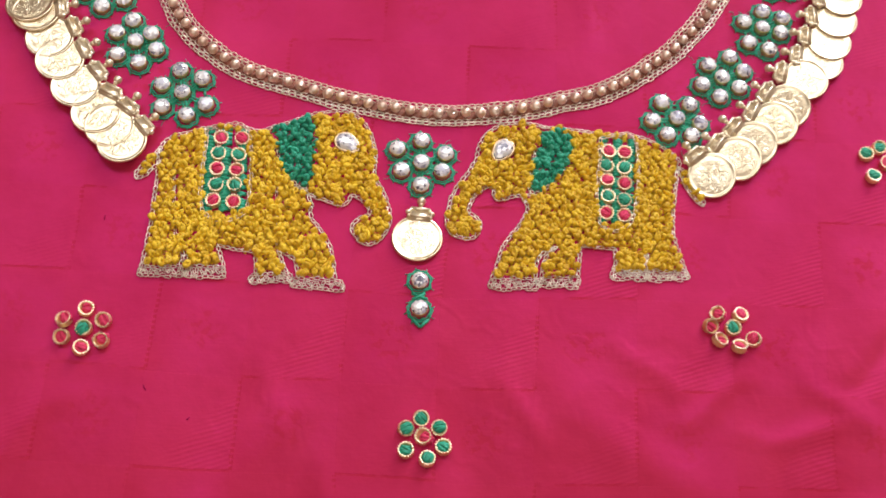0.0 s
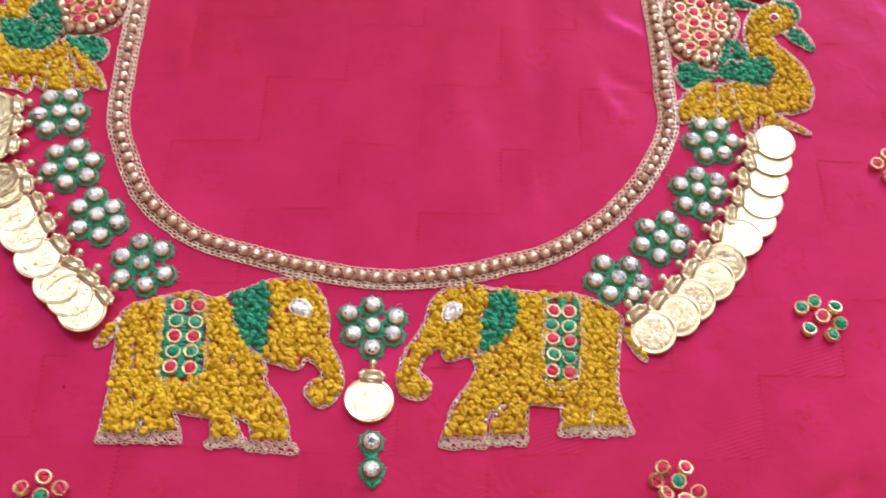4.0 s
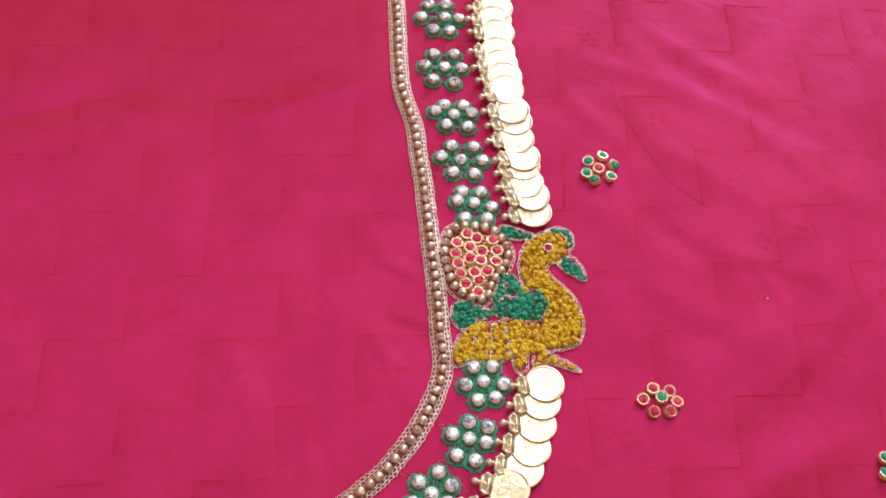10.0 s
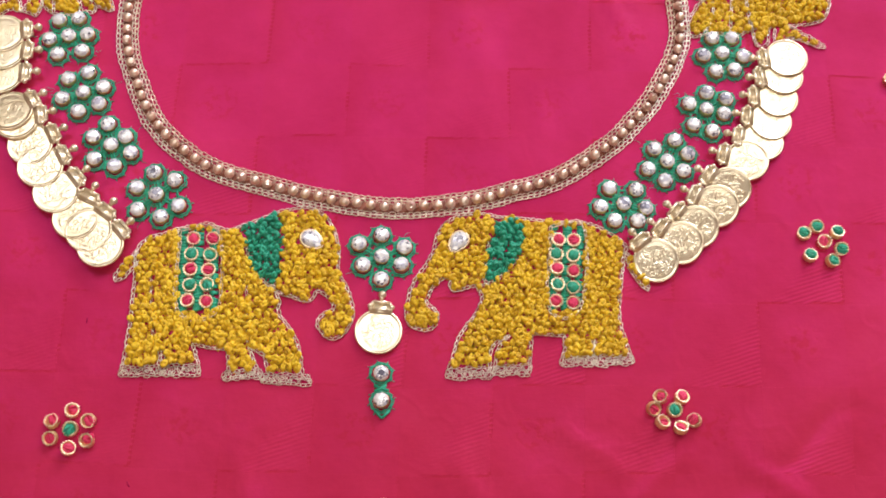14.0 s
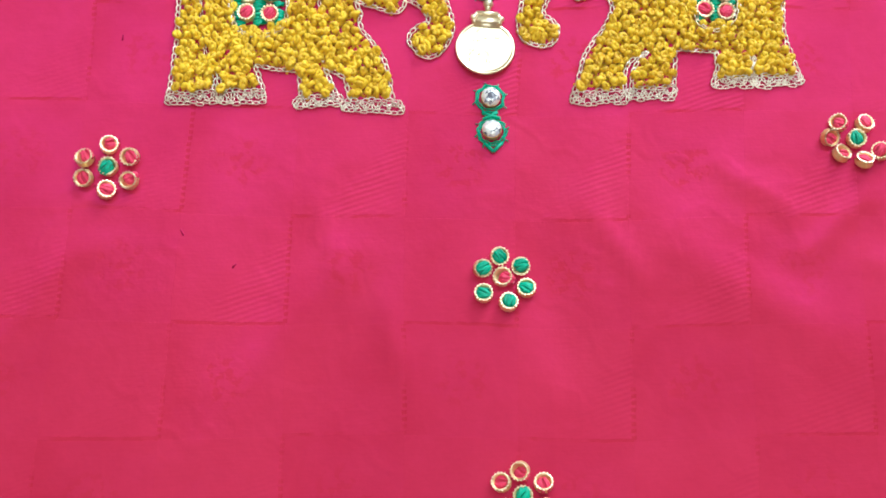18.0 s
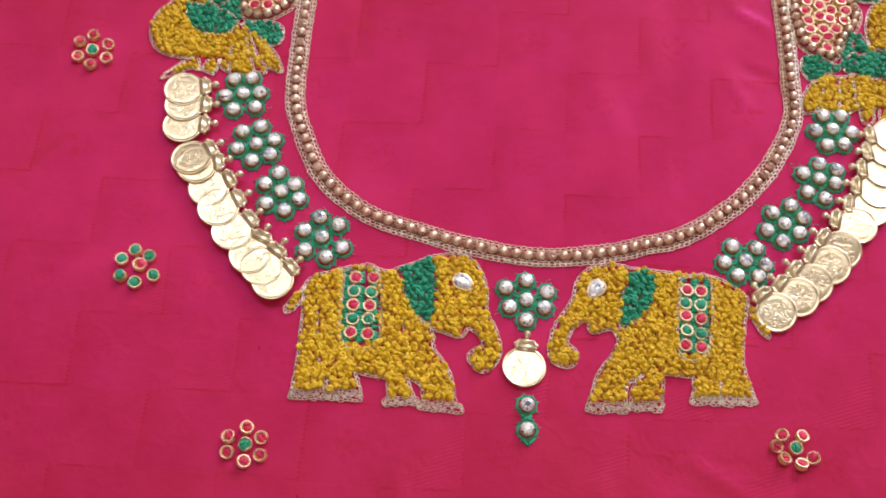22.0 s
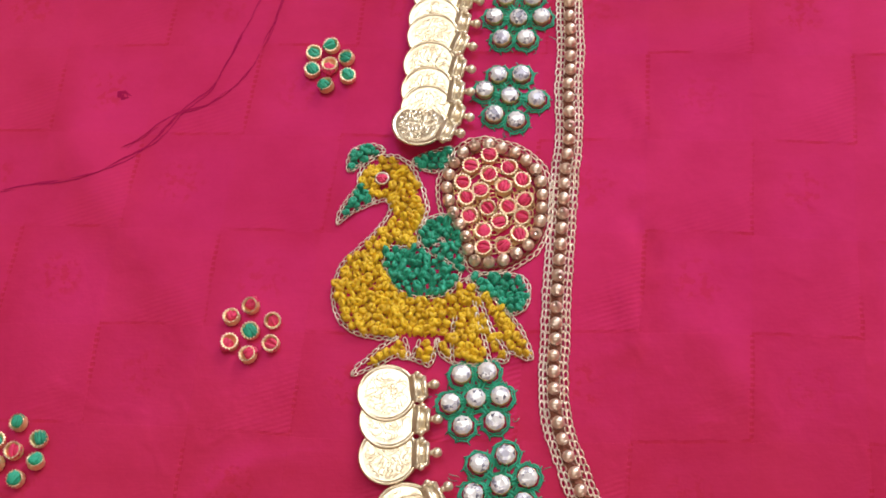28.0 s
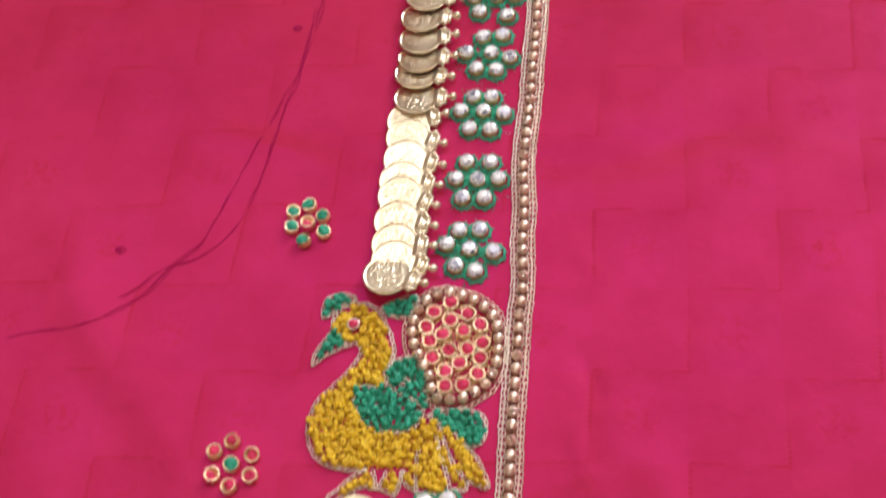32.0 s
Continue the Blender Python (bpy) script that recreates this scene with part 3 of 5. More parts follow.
EL_TAIL = [(-57.5, 2.4), (-60.0, -0.2), (-61.5, -1.9), (-62.6, -4.8), (-60.5, -4.1), (-58.8, -2.3), (-57.4, 0.0)]
EL_SADDLE = [(-47.5, 7.4), (-38.6, 7.5), (-38.1, -12.7), (-47.4, -12.7)]
EL_CUPS = [(-44.3, 5.3), (-39.7, 5.2), (-44.7, 1.2), (-40.3, 0.9), (-44.8, -2.7), (-40.4, -3.0), (-44.8, -6.7), (-40.7, -6.6), (-45.1, -10.4), (-40.7, -10.7)]
EL_FEET = [(-59.9, -26.1), (-51.2, -25.8), (-51.0, -28.0), (-59.8, -27.7), (-50.2, -25.8), (-42.1, -25.8), (-41.8, -28.0), (-50.1, -28.1), (-36.0, -27.9), (-28.4, -27.5), (-27.9, -29.1), (-36.5, -29.5), (-27.2, -28.7), (-17.3, -29.0), (-16.8, -31.2), (-27.8, -30.4)]
ER_BACK = [(59.4, 0.5), (57.7, 2.8), (54.7, 4.8), (52.5, 6.2), (49.6, 6.9), (46.4, 7.2), (41.1, 7.5), (37.3, 8.2), (34.0, 8.6), (31.5, 8.8), (28.5, 9.1)]
ER_HEAD = [(28.9, 8.8), (27.0, 9.7), (24.4, 10.2), (21.2, 10.0), (17.8, 9.1), (15.2, 7.0), (13.8, 4.3), (13.1, 1.4), (12.1, -0.7), (10.5, -3.3), (8.7, -5.7), (7.2, -8.5), (6.2, -12.0), (5.8, -14.8), (6.4, -17.2), (7.9, -18.6), (10.4, -19.0), (12.2, -18.3), (13.2, -16.4), (13.0, -14.5), (11.8, -13.1), (10.5, -12.3), (11.4, -10.3), (12.8, -7.8), (14.8, -6.4), (16.7, -6.0), (16.4, -8.5), (17.4, -9.5), (20.3, -8.8), (22.9, -8.4), (25.4, -8.1)]
ER_EAR = [(28.5, 8.2), (35.1, 7.6), (34.4, 2.5), (32.7, -1.9), (29.4, -5.5), (25.9, -8.0), (24.6, -7.0), (25.4, -2.0), (26.6, 3.5)]
ER_CHEST = [(22.9, -8.4), (23.8, -11.2), (23.3, -13.6), (21.3, -16.4), (18.9, -19.4), (17.3, -22.8), (16.3, -26.2), (15.4, -28.5)]
ER_LEG_A = [(24.9, -28.3), (25.2, -25.4), (25.7, -23.5), (27.4, -21.9), (29.9, -20.9)]
ER_LEG_B = [(29.9, -20.9), (27.8, -22.7), (26.6, -25.2), (26.0, -28.1)]
ER_LEG_C = [(34.2, -28.0), (34.6, -24.1), (35.0, -20.5)]
ER_BELLY = [(35.0, -20.5), (39.2, -21.0), (42.9, -21.3)]
ER_LEG_D = [(42.9, -21.3), (42.6, -24.3), (42.0, -26.6)]
ER_LEG_E = [(48.9, -26.3), (49.2, -24.2), (49.5, -22.4)]
ER_LEG_F = [(49.8, -22.4), (49.7, -24.5), (49.7, -26.5)]
ER_RUMP = [(57.9, -26.4), (57.1, -23.3), (56.3, -19.8), (56.0, -16.5), (56.7, -11.5), (57.6, -6.6), (58.4, -2.3), (59.4, 0.5)]
ER_TAIL = [(58.9, -1.1), (59.8, -5.2), (61.2, -8.0), (63.5, -10.5), (63.7, -8.7), (62.1, -5.6), (60.4, -2.0)]
ER_SADDLE = [(41.4, 6.1), (49.5, 5.9), (47.1, -14.4), (39.6, -14.9)]
ER_CUPS = [(42.8, 2.5), (46.8, 2.3), (42.2, -1.4), (46.3, -1.7), (42.0, -4.9), (46.0, -5.3), (41.9, -8.9), (45.5, -9.5), (41.3, -12.8), (45.3, -13.3)]
ER_FEET = [(15.0, -28.5), (25.0, -28.6), (25.0, -30.6), (15.1, -30.6), (25.8, -28.3), (34.3, -28.1), (33.9, -30.2), (25.7, -30.1), (41.8, -26.6), (49.0, -26.3), (49.0, -28.3), (41.6, -28.2), (49.5, -26.5), (57.9, -26.4), (58.5, -28.2), (49.8, -28.6)]
PL_TOP = [(-101.1, 104.9), (-100.7, 107.7), (-99.2, 110.1), (-96.1, 111.2), (-93.0, 110.9), (-90.5, 108.9), (-88.8, 105.6), (-87.6, 102.3), (-87.0, 99.2), (-87.9, 96.1)]
PL_FRONT = [(-98.0, 100.8), (-95.9, 101.5), (-94.6, 101.1), (-94.5, 99.1), (-96.4, 95.6), (-98.8, 92.7), (-101.8, 90.0), (-103.7, 87.6), (-104.8, 84.4), (-105.1, 81.0), (-104.2, 77.5), (-102.1, 74.8), (-99.1, 73.2), (-95.3, 72.5), (-92.4, 72.7)]
PL_TAIL = [(-84.5, 72.4), (-84.2, 69.8), (-81.7, 67.7), (-78.6, 67.2), (-74.5, 67.4), (-74.1, 68.5), (-71.4, 67.5), (-71.2, 69.7), (-68.5, 68.7), (-66.6, 68.3), (-68.0, 72.6), (-70.6, 76.6), (-73.3, 79.8), (-76.5, 82.7), (-78.7, 84.5), (-81.9, 83.0)]
PL_FOOT_A = [(-92.1, 72.7), (-94.7, 71.2), (-97.3, 69.0), (-99.3, 67.3), (-100.7, 65.3), (-97.7, 66.5), (-94.6, 67.8), (-92.0, 69.3), (-90.3, 67.9), (-90.2, 70.6), (-90.8, 72.6)]
PL_FOOT_B = [(-88.1, 72.2), (-88.7, 70.0), (-89.9, 68.3), (-87.9, 68.0), (-85.8, 67.0), (-85.1, 69.8), (-84.7, 72.3)]
PL_FEATHER_A = [(-76.9, 81.2), (-75.6, 77.2), (-73.7, 73.0), (-71.4, 69.7)]
PL_FEATHER_B = [(-81.2, 76.8), (-81.8, 72.2), (-81.7, 67.7)]
PL_FEATHER_C = [(-77.8, 80.1), (-76.5, 75.0), (-74.5, 67.7)]
PL_WING = [(-89.0, 94.9), (-86.8, 97.1), (-83.9, 97.9), (-81.5, 96.4), (-80.4, 91.8), (-79.9, 87.7), (-80.7, 84.5), (-82.3, 81.9), (-85.2, 80.9), (-88.4, 80.6), (-91.8, 81.8), (-94.0, 83.8), (-95.2, 86.7), (-95.5, 90.0), (-94.0, 91.4), (-90.9, 91.1), (-88.5, 91.9)]
PL_WING_SEAM = [(-88.7, 91.7), (-85.9, 89.5), (-83.1, 88.0), (-80.6, 86.2)]
PL_CREST = [(-103.1, 107.9), (-103.1, 111.7), (-100.9, 113.5), (-97.8, 113.5), (-95.7, 112.3), (-97.8, 111.2), (-100.1, 110.1), (-101.6, 108.6)]
PL_LEAF = [(-90.3, 109.7), (-87.2, 111.6), (-84.1, 112.5), (-82.0, 112.7), (-82.6, 110.0), (-84.6, 107.6), (-87.4, 107.8)]
PL_BEAK = [(-105.0, 96.5), (-104.0, 100.4), (-102.0, 103.1), (-100.6, 105.0), (-98.8, 102.8), (-97.5, 101.0), (-100.1, 99.9), (-102.9, 98.2)]
PL_UNDER = [(-79.1, 84.5), (-76.5, 85.4), (-72.2, 85.6), (-68.3, 84.7), (-67.2, 82.3), (-67.8, 78.6), (-70.1, 77.1), (-72.4, 78.2), (-73.5, 80.1), (-75.7, 81.3), (-77.8, 82.6)]
PL_CUPS = [(-74.8, 110.6), (-78.5, 108.2), (-74.8, 106.3), (-70.6, 107.7), (-80.3, 104.7), (-76.4, 102.7), (-72.0, 103.4), (-68.4, 104.8), (-79.4, 101.3), (-67.6, 100.6), (-75.1, 99.3), (-71.1, 99.3), (-78.5, 97.5), (-68.3, 97.2), (-72.7, 96.0), (-76.1, 94.0), (-69.1, 93.3), (-72.1, 91.1), (-75.9, 90.4)]
PR_TOP = [(119.0, 91.7), (119.5, 96.1), (117.5, 98.9), (113.9, 99.7), (109.6, 98.2), (106.6, 95.4), (104.3, 91.2), (103.7, 86.9), (104.0, 82.5)]
PR_FRONT = [(115.9, 89.2), (112.1, 88.5), (112.3, 85.3), (115.8, 80.9), (118.3, 76.9), (119.3, 71.0), (118.8, 66.6), (116.6, 62.9), (112.5, 61.6), (106.9, 61.2)]
PR_TAIL = [(103.0, 60.8), (97.4, 60.4), (94.9, 58.9), (91.9, 57.8), (88.7, 59.3), (85.0, 58.8), (81.3, 58.4), (81.3, 62.5), (83.7, 67.0), (87.4, 70.5), (90.3, 71.5), (93.4, 70.9), (98.3, 71.9)]
PR_FOOT_A = [(97.7, 62.5), (97.8, 58.4), (98.5, 55.5), (100.9, 55.6), (102.0, 59.4), (102.7, 62.8)]
PR_FOOT_B = [(103.6, 60.5), (103.2, 56.3), (104.7, 55.0), (106.3, 57.6), (109.9, 57.0), (113.1, 55.3), (116.1, 54.6), (113.4, 57.3), (110.3, 59.2), (107.2, 61.5)]
PR_FEATHER_A = [(88.5, 69.7), (87.5, 64.2), (85.0, 58.8)]
PR_FEATHER_B = [(93.7, 70.4), (92.4, 63.8), (91.5, 57.9)]
PR_FEATHER_C = [(97.2, 69.6), (97.3, 65.3), (97.5, 60.1)]
PR_WING = [(94.6, 74.7), (95.4, 78.2), (96.4, 82.4), (99.0, 85.3), (102.1, 85.3), (103.6, 82.9), (103.7, 80.1), (106.4, 80.8), (108.7, 80.3), (109.9, 76.9), (109.4, 73.4), (106.9, 70.8), (102.9, 70.8), (98.3, 72.1), (95.3, 73.2)]
PR_WING_SEAM = [(96.5, 77.4), (99.1, 79.4), (100.0, 78.1), (102.6, 79.2)]
PR_CREST = [(113.2, 99.9), (116.6, 100.7), (120.5, 99.0), (120.5, 94.0), (119.3, 93.8), (118.8, 97.9), (116.3, 99.0)]
PR_LEAF = [(100.1, 102.0), (104.5, 101.4), (107.2, 99.9), (110.1, 98.7), (106.9, 97.4), (102.5, 97.8)]
PR_BEAK = [(115.2, 88.7), (117.9, 90.5), (119.7, 90.8), (121.8, 87.4), (122.4, 82.9), (119.6, 84.1), (117.2, 86.1)]
PR_UNDER = [(82.8, 75.5), (84.4, 77.7), (88.0, 78.1), (90.9, 76.3), (94.3, 74.3), (92.0, 72.6), (89.2, 72.5), (87.9, 70.0), (84.6, 69.6), (82.8, 72.1)]
PR_CUPS = [(90.1, 99.5), (92.8, 98.0), (97.1, 96.8), (86.6, 96.6), (90.2, 95.1), (93.7, 93.6), (98.1, 93.5), (86.2, 93.0), (90.0, 91.5), (92.8, 90.4), (97.1, 89.8), (86.3, 89.7), (90.6, 86.8), (94.5, 87.0), (86.7, 86.3), (91.8, 84.0), (87.9, 83.2), (90.7, 80.4)]
STENCIL_L = [(-107.5, 209.7), (-108.9, 196.9), (-110.4, 186.5), (-112.4, 180.2), (-113.9, 172.9), (-117.0, 163.4), (-118.4, 154.5), (-120.8, 145.4), (-124.6, 133.2), (-128.9, 128.0), (-134.0, 124.2), (-138.3, 122.8), (-142.5, 120.5), (-146.6, 117.1), (-150.7, 114.6)]
STENCIL_L_TWIN = [(-109.9, 197.5), (-110.9, 191.5), (-112.2, 182.8), (-114.4, 174.1), (-119.1, 163.6), (-122.1, 155.2), (-125.0, 147.0), (-127.9, 140.1), (-130.1, 134.4), (-133.0, 128.6), (-138.3, 123.3), (-143.8, 116.1), (-150.4, 111.9), (-156.1, 108.5), (-164.7, 107.0), (-175.9, 105.1)]
STENCIL_R = [(143.7, 156.1), (143.4, 145.1), (147.0, 134.1), (150.2, 125.5), (153.7, 117.1), (159.0, 109.7), (164.6, 104.4)]
COINS_LEFT_UPPER = [(-79.9, 204.5), (-81.5, 198.1), (-82.7, 191.4), (-82.9, 184.6), (-83.1, 178.7), (-83.8, 173.9), (-83.7, 166.6), (-85.2, 160.0), (-85.3, 155.2), (-85.6, 148.9), (-86.4, 142.7), (-86.6, 138.5), (-87.2, 131.7), (-87.5, 125.5), (-87.4, 121.0), (-89.0, 117.0)]
BAILS_LEFT_UPPER = [(-71.1, 202.5), (-72.4, 196.9), (-73.5, 190.6), (-73.8, 185.0), (-73.9, 178.1), (-74.9, 172.2), (-74.9, 166.2), (-76.2, 161.5), (-76.7, 152.7), (-77.0, 146.8), (-77.4, 141.0), (-77.8, 135.1), (-78.2, 129.6), (-78.5, 124.3), (-78.8, 118.7), (-79.4, 113.8)]
COINS_LEFT_LOWER = [(-93.8, 61.7), (-93.2, 56.6), (-93.1, 49.9), (-89.8, 39.4), (-88.1, 37.0), (-84.3, 30.3), (-81.4, 24.3), (-77.2, 17.5), (-72.1, 10.7), (-68.8, 7.4), (-65.8, 3.5)]
BAILS_LEFT_LOWER = [(-84.9, 63.1), (-84.1, 56.4), (-83.3, 50.1), (-82.1, 43.8), (-80.1, 38.5), (-77.2, 33.7), (-74.1, 28.3), (-70.6, 22.6), (-68.0, 18.2), (-63.7, 13.7), (-59.3, 8.7)]
COINS_RIGHT_UPPER = [(110.0, 184.0), (109.0, 179.2), (109.2, 173.9), (108.3, 166.5), (108.5, 161.4), (109.1, 156.4), (108.9, 151.4), (109.5, 143.5), (109.8, 139.3), (109.3, 132.5), (110.1, 125.8), (109.6, 122.7), (109.7, 116.3), (110.7, 111.7), (110.5, 106.1)]
BAILS_RIGHT_UPPER = [(102.5, 184.1), (101.8, 179.2), (101.3, 174.1), (101.0, 166.4), (101.0, 160.2), (101.2, 155.0), (100.9, 148.3), (101.4, 142.9), (101.7, 137.5), (101.6, 131.7), (102.0, 124.2), (101.9, 119.7), (102.0, 114.7), (102.2, 110.0), (102.3, 104.5)]
COINS_RIGHT_LOWER = [(105.1, 51.1), (103.4, 46.1), (101.2, 39.8), (98.7, 33.4), (95.9, 27.8), (91.4, 22.6), (85.9, 15.0), (82.3, 10.4), (76.7, 5.0), (72.5, 1.0), (66.0, -3.4)]
BAILS_RIGHT_LOWER = [(96.1, 50.8), (94.4, 45.3), (92.7, 40.4), (90.6, 35.2), (86.8, 30.1), (83.2, 25.2), (78.9, 20.0), (74.6, 14.9), (70.4, 10.5), (65.7, 6.4), (61.1, 3.3)]
BORDER_BOWL = [(-62.7, 59.6), (-61.7, 53.7), (-59.8, 48.1), (-57.8, 42.4), (-55.2, 37.0), (-51.6, 32.3), (-47.2, 28.2), (-42.4, 24.7), (-37.0, 22.1), (-31.3, 20.2), (-25.6, 18.4), (-20.0, 16.4), (-14.1, 15.0), (-8.3, 13.7), (-2.4, 12.6), (3.6, 12.0), (9.6, 12.0), (15.5, 12.5), (21.5, 13.2), (27.4, 14.3), (33.1, 15.9), (39.0, 17.1), (44.6, 19.3), (49.8, 22.2), (54.7, 25.6), (59.5, 29.2), (63.6, 33.5), (67.7, 37.9), (71.1, 42.8), (74.2, 47.9), (76.9, 53.3), (78.6, 59.1)]
BORDER_RIGHT = [(78.8, 64.9), (78.9, 70.9), (79.2, 76.9), (79.3, 82.9), (79.3, 88.9), (79.3, 94.9), (79.4, 100.9), (79.4, 106.9), (79.5, 112.9), (79.5, 118.9), (79.2, 124.9), (79.0, 130.8), (79.2, 136.8), (78.5, 142.8), (77.3, 148.6), (76.5, 154.5), (76.6, 160.5), (76.9, 166.5), (77.3, 172.5), (77.7, 178.5)]
BORDER_LEFT = [(-52.8, 203.0), (-53.2, 197.0), (-53.6, 191.0), (-54.1, 185.1), (-54.7, 179.1), (-55.3, 173.1), (-55.7, 167.2), (-56.3, 161.2), (-57.2, 155.3), (-57.8, 149.3), (-58.1, 143.3), (-58.0, 137.3), (-58.2, 131.4), (-58.7, 125.4), (-58.7, 119.4), (-58.9, 113.4), (-59.7, 107.5), (-60.2, 101.5), (-60.7, 95.5), (-61.2, 89.5), (-61.7, 83.6), (-62.1, 77.6), (-62.4, 71.6), (-62.8, 65.6)]
PL_RING = [(-72.3, 112.0), (-69.4, 110.8), (-66.7, 108.4), (-65.1, 106.1), (-64.4, 102.5), (-64.5, 99.5), (-64.8, 96.2), (-65.7, 93.3), (-67.2, 91.0), (-69.6, 89.2), (-72.3, 87.8), (-75.1, 87.5), (-78.1, 88.2), (-79.0, 90.8), (-79.6, 93.9), (-81.0, 96.2), (-82.4, 99.5), (-83.1, 102.0), (-83.2, 104.5), (-82.5, 107.2), (-81.3, 109.7), (-79.2, 111.9), (-76.0, 113.1)]
PR_RING = [(86.9, 101.5), (90.1, 102.1), (93.4, 101.6), (96.1, 101.1), (98.4, 99.6), (100.2, 96.2), (101.1, 93.0), (100.3, 90.0), (99.1, 88.0), (97.3, 85.9), (95.5, 83.6), (94.2, 81.1), (93.1, 78.5), (90.3, 78.1), (87.9, 79.1), (85.8, 81.1), (84.0, 83.5), (83.5, 86.3), (83.2, 88.9), (82.9, 91.7), (83.0, 94.5), (83.7, 97.1), (84.8, 99.7)]

STENCIL_SPOTS = [(-151.7, 126.9), (-114.8, 190.7)]
STENCIL_FLOWERS = [(139.2, 174.3), (179.5, 93.0)]
LINT = [(-47.6, -59.3, 30), (-56.8, -52.8, 110), (-68.3, -14.3, 70)]


# ---- neck border ----
def pearl_mesh():
    s = Soup()
    s.lathe([(0, -1.26 * MM), (0.48 * MM, -1.18 * MM), (0.90 * MM, -0.90 * MM), (1.18 * MM, -0.48 * MM), (1.27 * MM, 0), (1.18 * MM, 0.48 * MM), (0.90 * MM, 0.90 * MM), (0.48 * MM, 1.18 * MM), (0.16 * MM, 1.26 * MM), (0, 1.24 * MM)], 16)
    return s.mesh("pearl", PEARL)


PEARL_MESH = pearl_mesh()


def neck_border():
    top = empty("neck_border", 0, 13)
    inv = top.matrix_basis.inverted()
    line = [(-52.7, 206.6)] + BORDER_LEFT + BORDER_BOWL + BORDER_RIGHT + [(78.2, 187.3), (78.6, 195.4)]
    path = smooth_path(line, 2.0)
    bed = Soup()
    strip = []
    for far, z in ((-1.4, 0.10), (-1.0, 0.30), (1.0, 0.30), (1.4, 0.10)):
        strip.append([Vector((p.x * MM, p.y * MM, lie(p.x, p.y) + z * MM)) for p in offset_path(path, far)])
    n = len(path)
    bed.add([p for row in strip for p in row], [(r * n + i, (r + 1) * n + i, (r + 1) * n + i + 1, r * n + i + 1)[::-1] for r in range(3) for i in range(n - 1)])
    for i in range(0, n - 1):
        a, b = offset_path(path[i:i + 2], -1.2)[0], offset_path(path[i:i + 2], 1.2)[1]
        mid = (a + b) / 2
        bed.tube([Vector((q.x * MM, q.y * MM, lie(q.x, q.y) + z * MM)) for q, z in ((a, 0.30), (mid, 0.55), (b, 0.30))], 0.26 * MM, 5)
    place("couching", local(bed, top).mesh("couching", BROWN), top, label="brown couching stitches under the beads")
    for far, mat in ((1.50, ZARI), (2.30, ZARI), (-1.55, ZARI_PALE), (-2.35, ZARI_PALE)):
        s = Soup()
        fine = offset_path(smooth_path(line, 1.0), far)
        if far < 0:
            fine = [p + Vector((0, -0.9 * (far < -2.7) * math.exp(-((p.x - 10) / 45) ** 2 - ((p.y - 12) / 12) ** 2))) for p in fine]
        chain(s, [(p.x, p.y) for p in fine[::3]], 1.5, 0.92, 0.16)
        tagged(place("chain_stitch", local(s, top).mesh("chain_stitch", mat), top, label="gilt thread chain stitch row"), kind="stuff")
    for p in smooth_path(line, 3.22):
        k = random.uniform(0.90, 0.98)
        x, y = p.x + random.uniform(-0.14, 0.14), p.y + random.uniform(-0.14, 0.14)
        place("pearl", PEARL_MESH, top, inv @ pose(x * MM, y * MM, lie(x, y) + 1.45 * MM, random.uniform(0, 360), random.uniform(0, 360), 0) @ Matrix.Diagonal((k, k, k, 1)))
    ends = Soup()
    for far in (-2.5, -2.0, -1.5, -0.5, 0.4, 1.5, 1.9, 2.4):
        x, y, lean, rise = -52.7 + far, 206.4, random.uniform(-0.7, 0.7), random.uniform(1.6, 3.6)
        ends.tube([Vector(((x + lean * u * u) * MM, (y + rise * u) * MM, lie(x, y) + (0.3 + 0.5 * u * (1 - u)) * MM)) for u in (0, 0.35, 0.7, 1.0)], 0.15 * MM, 4)
    tagged(place("loose_ends", local(ends, top).mesh("loose_ends", ZARI_PALE), top, label="frayed gilt thread ends at the top"), kind="stuff")
    return tagged(top, "rounded neckline border of copper-gold beads between gilt chain stitch rows", "neck border")


neck_border()


# ---- cups, stones, flowers ----
def cup_mesh(name, r=1.74, h=2.15):
    """A knurled gold barrel."""
    s = Soup()
    s.lathe([(r * 0.96 * MM, 0), (r * 1.06 * MM, 0.35 * MM), (r * 1.02 * MM, 0.8 * MM), (r * 0.93 * MM, h * 0.72 * MM), (r * 0.97 * MM, h * 0.9 * MM), (r * 0.84 * MM, h * 0.96 * MM), (r * 0.78 * MM, h * 0.86 * MM), (r * 0.72 * MM, 0.7 * MM), (0, 0.6 * MM)],
            24, wave=lambda k, z: 1 + (0.03 if k % 2 else -0.02))
    return s.mesh(name, GOLD)


def rim_mesh(r=1.60, h=2.15):
    """The cup's beaded lip."""
    s = Soup()
    s.tube([Vector((r * math.cos(k * math.pi / 20), r * math.sin(k * math.pi / 20), h)) * MM for k in range(40)], 0.11 * MM, 6, True)
    for k in range(16):
        a = k * math.pi / 8
        r = 1.72
        s.lathe([(0, -0.21 * MM), (0.21 * MM, 0), (0, 0.21 * MM)], 5, (r * math.cos(a) * MM, r * math.sin(a) * MM, (h + 0.04) * MM))
    return s.mesh("rim", RIM_GILT)


